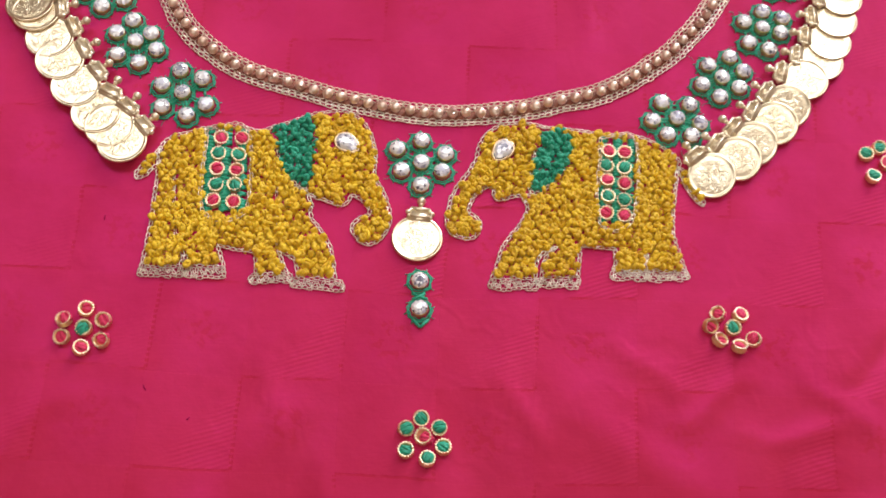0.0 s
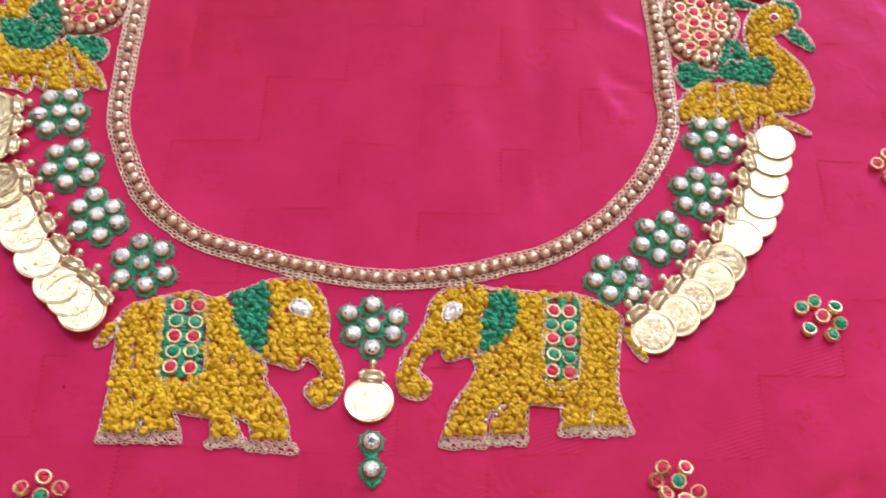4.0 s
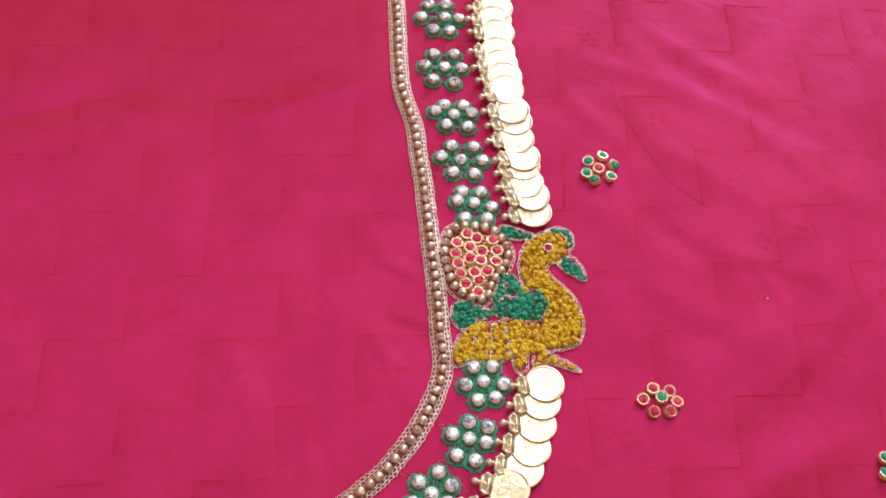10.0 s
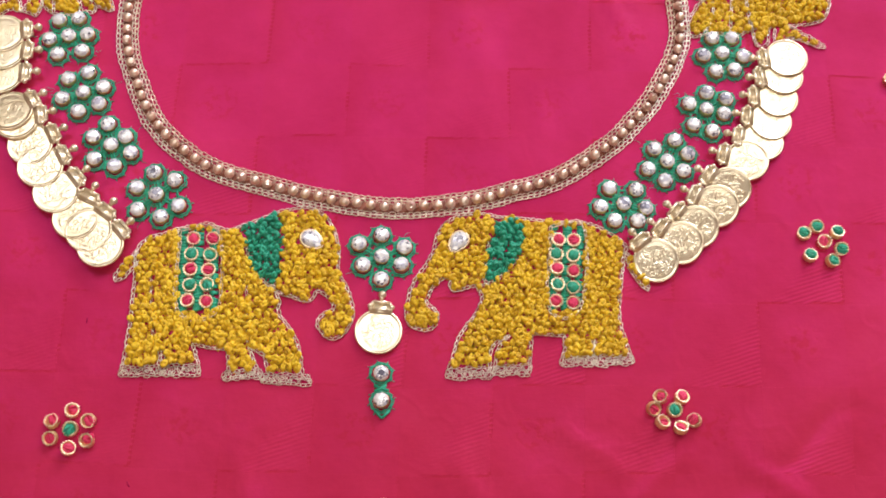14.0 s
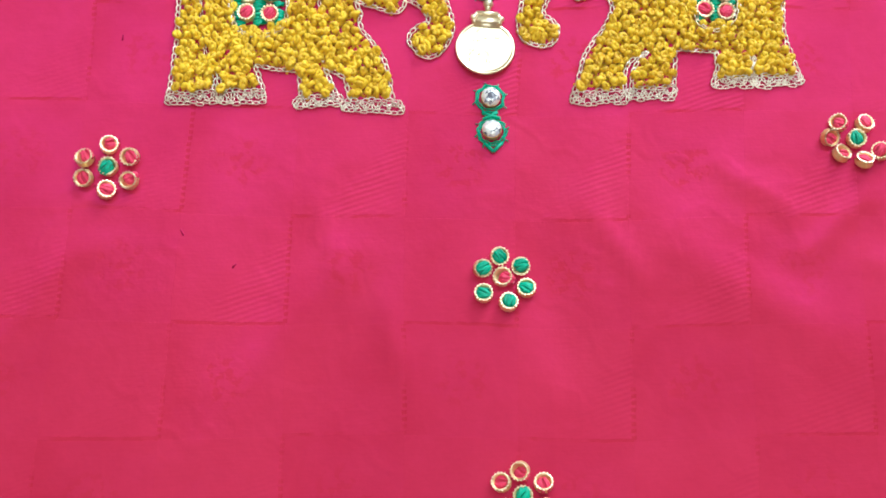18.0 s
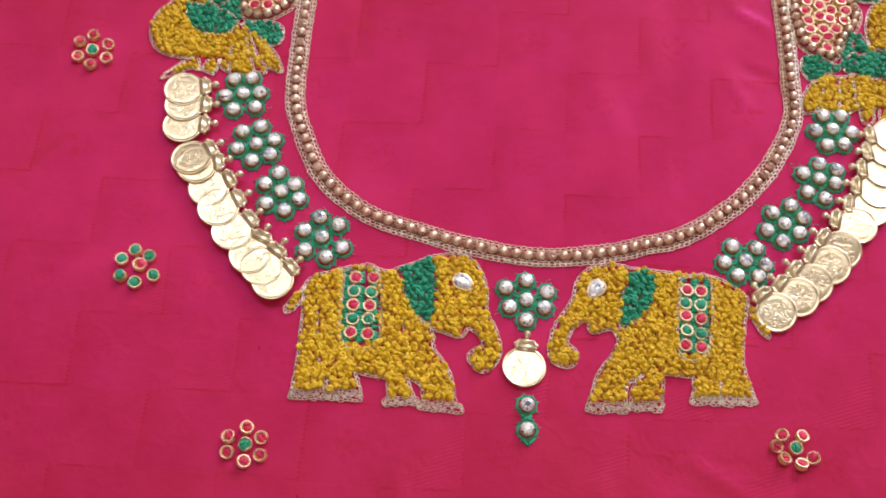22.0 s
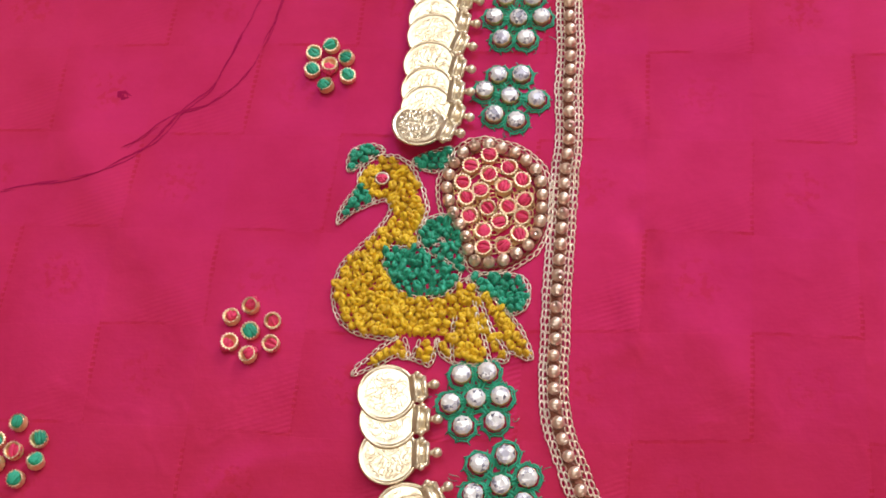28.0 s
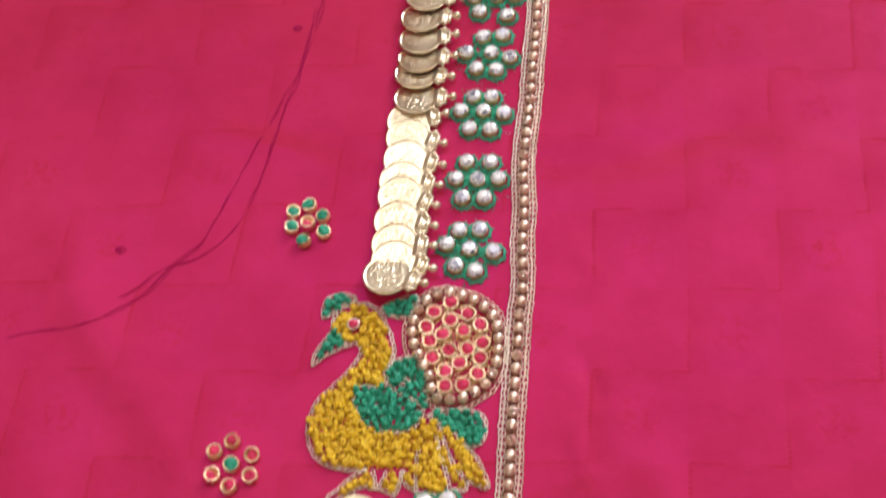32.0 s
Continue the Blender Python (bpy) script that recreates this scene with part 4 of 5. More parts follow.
def fill_mesh(name, material, seed):
    """Thread stitched over and over inside a cup, swelling out of it."""
    rnd, s = random.Random(seed), Soup()
    s.lathe([(1.22 * MM, 0.5 * MM), (1.24 * MM, 1.4 * MM), (1.0 * MM, 1.75 * MM), (0, 1.9 * MM)], 12)
    lead = rnd.uniform(0, math.pi)
    for _ in range(7):
        a, w = lead + rnd.uniform(-0.5, 0.5), rnd.uniform(-0.85, 0.85)
        pts = []
        for k in range(7):
            u = (k / 6 - 0.5) * 2
            x, y = u * 1.28 * math.sqrt(1 - 0.45 * w * w), w * (1.05 - 0.25 * u * u)
            pts.append(Vector((x * math.cos(a) - y * math.sin(a), x * math.sin(a) + y * math.cos(a), 2.15 - 0.5 * u * u - 0.4 * w * w + rnd.uniform(0, 0.18))) * MM)
        s.tube(pts, 0.30 * MM, 5)
    return s.mesh(name, material)


RIM_GILT = metal("pale_beaded_lip", (0.86, 0.64, 0.42), (0.98, 0.83, 0.62), 0.34, 1500.0)
RIM = rim_mesh()
CUP = cup_mesh("cup")
FILLS = {"red": [fill_mesh("thread_fill", RED, i) for i in range(3)], "green": [fill_mesh("thread_fill", GREEN, i + 5) for i in range(3)]}


def thread_cup(parent, x, y, colour, size=1.0, tip=7.0, name="gold_cup"):
    """A little gold cup filled with thread; x, y in the plan's millimetres."""
    inv = parent.matrix_basis.inverted()
    m = inv @ pose(x * MM, y * MM, lie(x, y) + 0.1 * MM, random.uniform(-tip, tip), random.uniform(-tip, tip), random.uniform(0, 360)) @ Matrix.Diagonal((size, size, size * 0.80, 1))
    cup = place(name, CUP, parent, m)
    place("rim", RIM, cup, pose(0, 0, 0, 0, 0, random.uniform(0, 18)), label="pale beaded lip")
    off, rise, lean = (0.5, random.uniform(-0.6, 0.25), 22) if colour == "red" and name == "gold_cup" else (0.3, random.uniform(-0.25, 0.2) if colour == "red" else random.uniform(0.1, 0.6), 10)
    m = pose(random.uniform(-off, off) * MM, random.uniform(-off, off) * MM, rise * MM, random.uniform(-lean, lean), random.uniform(-lean, lean), random.uniform(0, 360))
    place("thread_fill", random.choice(FILLS[colour]), cup, m @ Matrix.Diagonal((1.1, 1.1, 1, 1)), label=colour + " thread filling")


def setting_mesh():
    s = Soup()
    s.lathe([(1.80 * MM, 0), (2.02 * MM, 0.4 * MM), (1.94 * MM, 1.0 * MM), (2.02 * MM, 1.35 * MM), (2.00 * MM, 1.58 * MM), (1.86 * MM, 1.62 * MM), (1.76 * MM, 1.3 * MM), (0, 1.2 * MM)],
            24, wave=lambda k, z: 1 + (0.03 if k % 3 == 0 else -0.015) * (z > 1.4 * MM))
    return s.mesh("setting", GOLD)


def crystal_mesh(seed):
    """A round cut stone, low crowned: table, star, kite and girdle facets, each free of its neighbours."""
    rnd, s = random.Random(seed), Soup()
    v = [Vector((0, 0, 2.36 * MM))]
    for r, z, shift in ((0.82, 2.36, 0), (1.42, 2.18, 0.5), (2.02, 1.74, 0), (1.90, 1.40, 0)):
        for k in range(9):
            a = 2 * math.pi * (k + shift) / 9
            v.append(Vector((r * math.cos(a), r * math.sin(a), z + rnd.uniform(-0.06, 0.06))) * MM)
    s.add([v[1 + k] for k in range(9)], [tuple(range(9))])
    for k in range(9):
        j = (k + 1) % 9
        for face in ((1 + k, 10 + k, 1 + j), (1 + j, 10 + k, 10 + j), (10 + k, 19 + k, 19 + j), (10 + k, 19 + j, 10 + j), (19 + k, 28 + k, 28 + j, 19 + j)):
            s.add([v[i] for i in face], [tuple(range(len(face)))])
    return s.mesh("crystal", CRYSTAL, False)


def loop_mesh(seed):
    """Green stitches drawn round a stone, eight-cornered, with short spurs into the cloth."""
    rnd, s = random.Random(seed), Soup()
    for layer in range(2):
        pts = []
        for k in range(24):
            a = 2 * math.pi * k / 24
            r = (2.78 - 0.40 * layer) * (1 + 0.05 * math.cos(8 * a + seed)) * rnd.uniform(0.94, 1.06)
            pts.append(Vector((r * math.cos(a), r * math.sin(a), 0.30 + 0.25 * layer + rnd.uniform(-0.06, 0.06))) * MM)
        s.tube(pts, (0.23 - 0.04 * layer) * MM, 5, True)
    for k in range(8):
        a = 2 * math.pi * k / 8 + 0.12 * seed
        p, q = Vector((2.8 * math.cos(a), 2.8 * math.sin(a), 0.6)), Vector((rnd.uniform(3.2, 3.9) * math.cos(a + 0.1), rnd.uniform(3.2, 3.9) * math.sin(a + 0.1), 0.08))
        s.tube([p * MM, q * MM], 0.13 * MM, 4)
    return s.mesh("stitched_ring", GREEN)


SETTING, CRYSTALS, LOOPS = setting_mesh(), [crystal_mesh(i) for i in range(4)], [loop_mesh(i) for i in range(4)]


def stone(parent, x, y):
    inv = parent.matrix_basis.inverted()
    m = inv @ pose(x * MM, y * MM, lie(x, y) + 0.15 * MM, random.uniform(-6, 6), random.uniform(-6, 6), random.uniform(0, 360)) @ Matrix.Diagonal((0.89, 0.89, 1, 1))
    place("stitched_ring", random.choice(LOOPS), parent, inv @ pose(x * MM, y * MM, lie(x, y), 0, 0, random.uniform(0, 360)) @ Matrix.Diagonal((0.94, 0.94, 1, 1)))
    st = place("stone", SETTING, parent, m, "round crystal in a gold setting")
    place("crystal", random.choice(CRYSTALS), st, None, "clear cut crystal")


def flower(middle, *petals):
    """A crystal in the middle and six round it, where the hand set them."""
    x, y = middle
    top = empty("stone_flower", x, y)
    stone(top, x, y)
    s = Soup()
    for px, py in petals:
        stone(top, px, py)
        dx, dy = px - x, py - y
        for side in (-0.5, 0.5):
            s.tube([Vector(((x + dx * u - dy * 0.12 * side) * MM, (y + dy * u + dx * 0.12 * side) * MM, lie(x, y) + (0.35 + 0.25 * (1 - (2 * u - 1) ** 2)) * MM)) for u in (0.30, 0.5, 0.70)], 0.25 * MM, 5)
    ends = petals[0], petals[1], petals[3], petals[5], petals[4], petals[2]
    for (ax, ay), (bx, by) in zip(ends, ends[1:] + ends[:1]):
        if math.dist((ax, ay), (bx, by)) < 7.0:
            s.tube([Vector(((ax + (bx - ax) * u) * MM, (ay + (by - ay) * u) * MM, lie(x, y) + 0.35 * MM)) for u in (0.36, 0.5, 0.64)], 0.26 * MM, 5)
    for _ in range(3):
        a, r = random.uniform(0, 2 * math.pi), random.uniform(8.0, 8.8)
        px, py, bend = x + r * math.cos(a), y + r * math.sin(a), random.uniform(-0.9, 0.9)
        s.tube([Vector(((px + u * 0.9 * math.cos(a + bend * u)) * MM, (py + u * 0.9 * math.sin(a + bend * u)) * MM, lie(px, py) + (0.12 + 0.12 * u) * MM)) for u in (-0.8, 0, 0.7, 1.3)], 0.06 * MM, 4)
    place("joining_stitch", local(s, top).mesh("joining_stitch", GREEN), top)
    return tagged(top, "flower of seven crystals ringed with emerald green stitches", "flower motif", "crystal flowers on the neckline")


flower((-63.5, 197.4), (-66.3, 202.2), (-60.5, 202.2), (-69.3, 197.6), (-59.0, 197.6), (-68.1, 192.8), (-61.1, 191.2))
flower((-65.3, 179.6), (-67.1, 184.6), (-62.3, 185.0), (-71.5, 180.0), (-60.7, 177.9), (-68.9, 174.8), (-64.2, 174.2))
flower((-67.3, 161.9), (-69.5, 166.3), (-65.3, 166.0), (-72.7, 162.4), (-62.5, 161.1), (-70.6, 157.2), (-65.8, 156.5))
flower((-68.8, 142.6), (-71.3, 147.5), (-65.8, 147.3), (-73.8, 143.0), (-63.9, 142.6), (-72.2, 137.6), (-67.3, 137.5))
flower((-70.7, 123.9), (-73.0, 128.9), (-68.3, 128.9), (-75.8, 125.4), (-65.2, 123.1), (-73.8, 119.8), (-69.4, 118.4))
flower((-77.3, 60.5), (-79.9, 65.0), (-75.0, 65.6), (-82.0, 59.6), (-72.6, 60.9), (-79.6, 55.3), (-73.7, 56.2))
flower((-72.6, 44.4), (-76.6, 48.2), (-71.6, 50.1), (-77.6, 42.9), (-67.8, 46.0), (-73.6, 39.3), (-68.6, 41.4))
flower((-65.1, 30.0), (-66.0, 35.8), (-61.7, 32.3), (-69.5, 32.2), (-60.2, 27.9), (-68.9, 26.3), (-63.9, 24.3))
flower((-53.5, 16.7), (-54.2, 22.5), (-49.2, 20.5), (-58.3, 18.5), (-48.0, 13.8), (-57.8, 12.9), (-52.3, 10.8))
flower((0.4, -0.7), (0.4, 4.8), (-4.8, 2.6), (5.9, 1.6), (-4.1, -2.8), (5.1, -2.9), (0.2, -6.4))
flower((59.6, 11.6), (56.4, 15.6), (62.8, 15.3), (53.8, 10.8), (64.7, 10.4), (57.0, 7.2), (62.6, 7.2))
flower((71.4, 22.8), (68.5, 26.1), (74.0, 28.3), (76.6, 24.7), (66.4, 20.8), (75.3, 20.1), (70.4, 17.7))
flower((82.8, 36.9), (83.5, 41.7), (88.1, 39.8), (78.6, 38.6), (87.1, 35.7), (79.1, 32.6), (83.6, 30.8))
flower((88.9, 53.0), (86.7, 57.4), (91.9, 57.3), (83.9, 52.4), (94.1, 52.1), (86.6, 47.8), (91.4, 48.2))
flower((93.4, 109.9), (90.6, 114.1), (96.0, 113.6), (88.8, 110.9), (98.4, 108.2), (90.3, 104.8), (96.6, 104.4))
flower((91.6, 125.5), (89.4, 130.8), (95.8, 130.1), (85.9, 127.0), (97.9, 125.0), (88.7, 121.1), (94.9, 120.2))
flower((91.3, 142.6), (89.0, 146.4), (94.7, 146.1), (85.8, 144.3), (96.9, 143.0), (88.6, 138.8), (95.2, 137.7))
flower((90.7, 161.2), (87.9, 166.8), (94.5, 166.3), (84.6, 162.1), (96.0, 160.6), (86.6, 156.4), (93.0, 155.0))
flower((93.1, 181.9), (88.7, 187.3), (94.4, 187.2), (85.8, 182.3), (97.6, 181.0), (89.1, 177.0), (94.2, 176.1))


def spread(x, y, turn, reach=4.6):
    """Middle and six places round it, a little uneven."""
    out = [(x, y)]
    for k in range(6):
        a, r = radians(turn + 60 * k) + random.uniform(-0.12, 0.12), reach * random.uniform(0.92, 1.08)
        out.append((x + r * math.cos(a), y + r * math.sin(a)))
    return out


def butta(ring, middle, *cups, tip=18):
    (x, y), rest = cups[0], cups[1:]
    top = empty("cup_flower", x, y)
    thread_cup(top, x, y, middle, 0.94)
    for px, py in rest:
        thread_cup(top, px, py, ring, 0.90, tip)
    return tagged(top, f"small flower of {ring}-filled gold cups round a {middle} one", "flower motif", "cup flowers over the cloth")


butta("green", "red", (0.0, -63.3), (-0.4, -59.2), (3.4, -61.2), (4.2, -65.6), (0.7, -68.2), (-3.5, -66.3), (-3.6, -61.5))
butta("red", "green", (-70.1, -40.0), (-70.2, -36.0), (-66.2, -38.1), (-66.2, -42.8), (-70.6, -44.6), (-74.3, -41.9), (-74.3, -38.5))
butta("green", "red", (-100.8, 7.6), (-102.0, 11.8), (-98.3, 10.5), (-97.0, 4.8), (-101.4, 2.7), (-105.1, 4.5), (-105.4, 9.2))
butta("red", "green", (-120.6, 74.2), (-120.7, 79.3), (-116.6, 76.4), (-116.4, 71.6), (-120.6, 69.2), (-124.4, 71.8), (-124.4, 76.8))
butta("green", "red", (-163.5, 50.7), (-163.3, 56.1), (-159.2, 53.1), (-159.3, 48.5), (-162.4, 45.5), (-166.5, 48.4), (-167.4, 52.6))
butta("red", "green", (-151.2, -19.2), (-151.6, -15.4), (-147.7, -16.2), (-146.5, -20.0), (-149.8, -24.2), (-154.6, -22.0), (-155.3, -17.4))
butta("green", "red", (-108.2, 132.3), (-107.9, 137.1), (-104.5, 134.1), (-104.4, 129.6), (-108.6, 127.5), (-112.0, 131.3), (-111.9, 135.5))
butta("red", "green", (66.8, -39.7), (64.3, -36.6), (68.6, -37.0), (71.5, -42.3), (67.8, -44.3), (63.5, -42.7), (61.8, -39.0), tip=26)
butta("green", "red", (107.9, 0.8), (106.4, 4.9), (111.2, 3.0), (111.8, -0.8), (108.9, -4.1), (103.8, -2.8), (103.4, 3.0))
butta("red", "green", (136.6, 45.3), (134.8, 47.8), (139.3, 46.9), (140.4, 43.4), (137.9, 41.1), (133.5, 41.4), (131.4, 44.9))
butta("green", "red", (132.8, 120.5), (134.6, 124.9), (137.3, 121.7), (135.7, 117.5), (131.2, 116.4), (128.7, 119.1), (130.3, 123.5))
butta("red", "green", *spread(140.8, -50.0, 20))
butta("red", "green", (1.3, -101.8), (1.2, -97.4), (4.9, -100.0), (4.5, -104.1), (1.0, -106.0), (-2.1, -103.8), (-2.1, -99.5))
butta("green", "red", *spread(-96.0, -77.6, 24))
butta("green", "red", *spread(80.3, -85.3, 24))
butta("green", "red", *spread(196.7, 19.9, 20))


# ---- coins ----
def coin_mesh(seed):
    """A stamped coin 11 mm across: raised rim, ring of dots, an uneven raised device. Its hanger points to +x."""
    rnd, s = random.Random(seed), Soup()
    R = 5.55 * MM
    sides, rings = 44, (0.0, 0.09, 0.18, 0.27, 0.36, 0.45, 0.54, 0.62, 0.70, 0.76, 0.84, 0.89, 0.92, 0.975, 1.0)
    off = (rnd.uniform(0, 50), rnd.uniform(0, 50))
    verts, rows = [], []
    for r in rings:
        row = []
        for k in range(sides if r else 1):
            a = 2 * math.pi * k / sides
            x, y = r * math.cos(a), r * math.sin(a)
            z = 0.42
            if r < 0.76:
                z += 0.06 * max(0, noise.noise((x * 3.1 + off[0], y * 3.1 + off[1], 0.5)) + 0.25 * noise.noise((x * 8 + off[0], y * 8, 2.5))) * (1 - (r / 0.8) ** 4)
            elif 0.90 < r < 0.98:
                z += 0.15
            elif r >= 0.98:
                z += 0.02
            row.append(len(verts))
            verts.append(Vector((x * R, y * R, z * MM)))
        rows.append(row)
    under = []
    for r, z in ((1.0, 0.12), (0.93, 0.0)):
        row = []
        for k in range(sides):
            a = 2 * math.pi * k / sides
            row.append(len(verts))
            verts.append(Vector((r * R * math.cos(a), r * R * math.sin(a), z * MM)))
        under.append(row)
    faces = []
    for lo, hi in zip(rows, rows[1:]):
        for k in range(sides):
            j = (k + 1) % sides
            faces.append((lo[0], hi[k], hi[j]) if len(lo) == 1 else (lo[k], hi[k], hi[j], lo[j]))
    for lo, hi in zip([rows[-1]] + under[:1], under):
        for k in range(sides):
            j = (k + 1) % sides
            faces.append((lo[k], hi[k], hi[j], lo[j]))
    faces.append(tuple(reversed(under[-1])))
    s.add(verts, faces)
    return s.mesh("disc", COIN)


def hanger_mesh():
    """The coin's hinge: a flat lug between two cheeks and two bars."""
    s = Soup()

    def bar(x0, y0, x1, y1, r, z=0.55):
        s.tube([Vector((x0, y0, z)) * MM, Vector(((x0 + x1) / 2, (y0 + y1) / 2, z + 0.1)) * MM, Vector((x1, y1, z)) * MM], r * MM, 6)

    s.add([Vector((x, y, z)) * MM for z in (0.16, 0.62) for x, y in ((4.3, -2.5), (6.9, -2.2), (6.9, 2.2), (4.3, 2.5))],
          [(3, 2, 1, 0), (4, 5, 6, 7), (0, 1, 5, 4), (1, 2, 6, 5), (2, 3, 7, 6), (3, 0, 4, 7)])
    bar(4.9, -2.4, 6.2, -2.5, 0.42)
    bar(4.9, 2.4, 6.2, 2.5, 0.42)
    bar(5.4, -2.5, 5.4, 2.5, 0.46)
    bar(7.2, -2.0, 7.2, 2.0, 0.46)
    bar(6.0, -2.5, 7.2, -1.9, 0.42)
    bar(6.0, 2.5, 7.2, 1.9, 0.42)
    for y in (-2.6, 2.6):
        s.lathe([(0, -0.62 * MM), (0.5 * MM, -0.4 * MM), (0.66 * MM, 0), (0.5 * MM, 0.4 * MM), (0, 0.62 * MM)], 8, (6.1 * MM, y * MM, 0.7 * MM))
    return s.mesh("hanger", GILT)


def drop_bead_mesh():
    s = Soup()
    for x, r in ((8.1, 0.62), (9.0, 1.02)):
        s.lathe([(0, -r * MM), (r * 0.7 * MM, -r * 0.7 * MM), (r * MM, 0), (r * 0.7 * MM, r * 0.7 * MM), (0, r * MM)], 10, (x * MM, 0, 0.95 * MM))
    return s.mesh("bead", GILT)


stamped(COIN)
DISCS, HANGER, DROP_BEAD = [coin_mesh(i) for i in range(5)], hanger_mesh(), drop_bead_mesh()


def coin(x, y, bx, by, level, tilt, roll, group="coins along the neckline", label="pale gold stamped coin overlapping its neighbours in a sewn row", size=1.1):
    """x, y: the disc's middle; bx, by: its hanger's end. level: height of the disc's underside, mm. tilt: about its hanging line; roll: tip raised."""
    a = math.degrees(math.atan2(by - y, bx - x))
    top = new("coin")
    top.empty_display_size = 0.004
    top.matrix_basis = pose(x * MM, y * MM, lie(x, y) + level * MM, 0, 0, a) @ pose(0, 0, 0, tilt, roll, 0)
    place("disc", random.choice(DISCS), top, pose(0, 0, 0, 0, 0, random.choice((0, 80, 170, 260))) @ Matrix.Diagonal((size, size, 1, 1)))
    place("hanger", HANGER, top)
    place("bead", DROP_BEAD, top, None, "round gold bead at the hanger")
    return tagged(top, label, "coin", group)


def coin_row(discs, bails, levels, tilt, size):
    for (x, y), (bx, by), (level, extra) in zip(discs, bails, levels):
        coin(x, y, bx, by, level, tilt + extra + random.uniform(-2.0, 2.0), random.uniform(-2, 2), size=size)


coin_row(COINS_LEFT_UPPER, BAILS_LEFT_UPPER, [(1.5 - 0.1 * i, -13.0) if i < 7 else (0.7 + 0.13 * (i - 7), 0) for i in range(15)] + [(2.4, -13)], 1.2, 0.99)
coin_row(COINS_LEFT_LOWER, BAILS_LEFT_LOWER, [(0.6, -2), (0.75, -2), (0.9, -2), (1.5, -4), (1.6, -3.5), (1.5, 0), (1.6, 0), (1.7, 0), (1.8, 0), (1.9, 1), (2.0, 1)], -2.0, 1.01)
coin_row([(110.9, 190.9)] + COINS_RIGHT_UPPER, [(103.0, 190.4)] + BAILS_RIGHT_UPPER, [(2.2 - 0.12 * i, -7.0) if i < 8 else (0.9 + 0.12 * (i % 3), 0) for i in range(16)], 3.0, 1.0)
coin_row(COINS_RIGHT_LOWER, BAILS_RIGHT_LOWER, [(1.5, 0), (1.2, 0), (1.1, 0), (1.0, 0), (0.9, 0), (1.0, -6), (1.4, -12), (1.4, -12), (1.4, -12.5), (1.4, -11.5), (1.4, -12.5)], 2.5, 0.98)
coin(-0.7, -19.1, 0.4, -10.0, 0.35, 0, 4, "", "pale gold pendant coin hung below the middle flower", 1.01)


def drop_stones():
    top = empty("drop_stones", -0.4, -33)
    stone(top, -0.3, -29.2)
    stone(top, -0.3, -35.7)
    s = Soup()
    for a, b in (((-1.9, -32.0), (1.2, -33.2)), ((0.9, -32.0), (-1.9, -33.3)), ((-1.8, -37.9), (-0.3, -39.6)), ((1.5, -37.9), (-0.3, -39.6))):
        s.tube([Vector((p[0] * MM, p[1] * MM, lie(*p) + 0.5 * MM)) for p in (a, b)], 0.36 * MM, 5)
    place("joining_stitch", local(s, top).mesh("joining_stitch", GREEN), top)
    tagged(top, "two crystals ringed with green stitches hanging in line", "stone drop")


drop_stones()


# ---- elephants ----
def eye_mesh():
    """A pear-shaped cut stone, tip towards +x."""
    s, n = Soup(), 16

    def pear(scale, z):
        out = []
        for k in range(n):
            a = 2 * math.pi * k / n
            r = 2.05 * (1 + 0.60 * max(0, math.cos(a)) ** 5)
            out.append(Vector((r * scale * math.cos(a), r * scale * 0.94 * math.sin(a), z)) * MM)
        return out

    low, girdle, crown, table = pear(1.0, 0.6), pear(1.0, 1.45), pear(0.72, 1.85), pear(0.40, 2.0)
    top = Vector((0.2 * MM, 0, 2.02 * MM))
    for k in range(n):
        j = (k + 1) % n
        for face in ((low[k], low[j], girdle[j], girdle[k]), (girdle[k], girdle[j], crown[k]), (girdle[j], crown[j], crown[k]), (crown[k], crown[j], table[k]), (crown[j], table[j], table[k])):
            s.add(list(face), [tuple(range(len(face)))])
        if k % 4 == 0:
            s.add([top] + [table[(k + i) % n] for i in range(5)], [(0, 1, 2, 3, 4, 5)])
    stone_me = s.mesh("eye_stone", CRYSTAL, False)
    b = Soup()
    b.tube([p for p in pear(1.12, 1.0)], 0.32 * MM, 6, True)
    return stone_me, b.mesh("eye_rim", RIM_GILT)


EYE, EYE_RIM = eye_mesh()


def satin_block(soup, quad, step=0.72, gauge=0.44):
    """Green stitches laid side by side round the cups of a saddle cloth, with a stitched frame."""
    a, b, c, d = [Vector(q) for q in quad]
    count = int((d - a).length / step)
    for i in range(count + 1):
        s = i / count
        for lo, hi in ((0.0, 0.20), (0.38, 0.62), (0.80, 1.0)):
            p, q = a.lerp(d, s), b.lerp(c, s)
            u, w = p.lerp(q, lo), p.lerp(q, hi)
            w = w + Vector((0, random.uniform(-0.7, 0.7)))
            m = (u + w) / 2
            soup.tube([Vector((k.x * MM, k.y * MM, lie(k.x, k.y) + z * MM)) for k, z in ((u, 0.3), (m, 0.75), (w, 0.3))], gauge * MM, 5)


def corridor(line, half=0.2):
    """A thin strip along a seam, to keep the knots off it."""
    path = smooth_path(line, 1.5)
    return [(p.x, p.y) for p in offset_path(path, half)] + [(p.x, p.y) for p in offset_path(path, -half)][::-1]


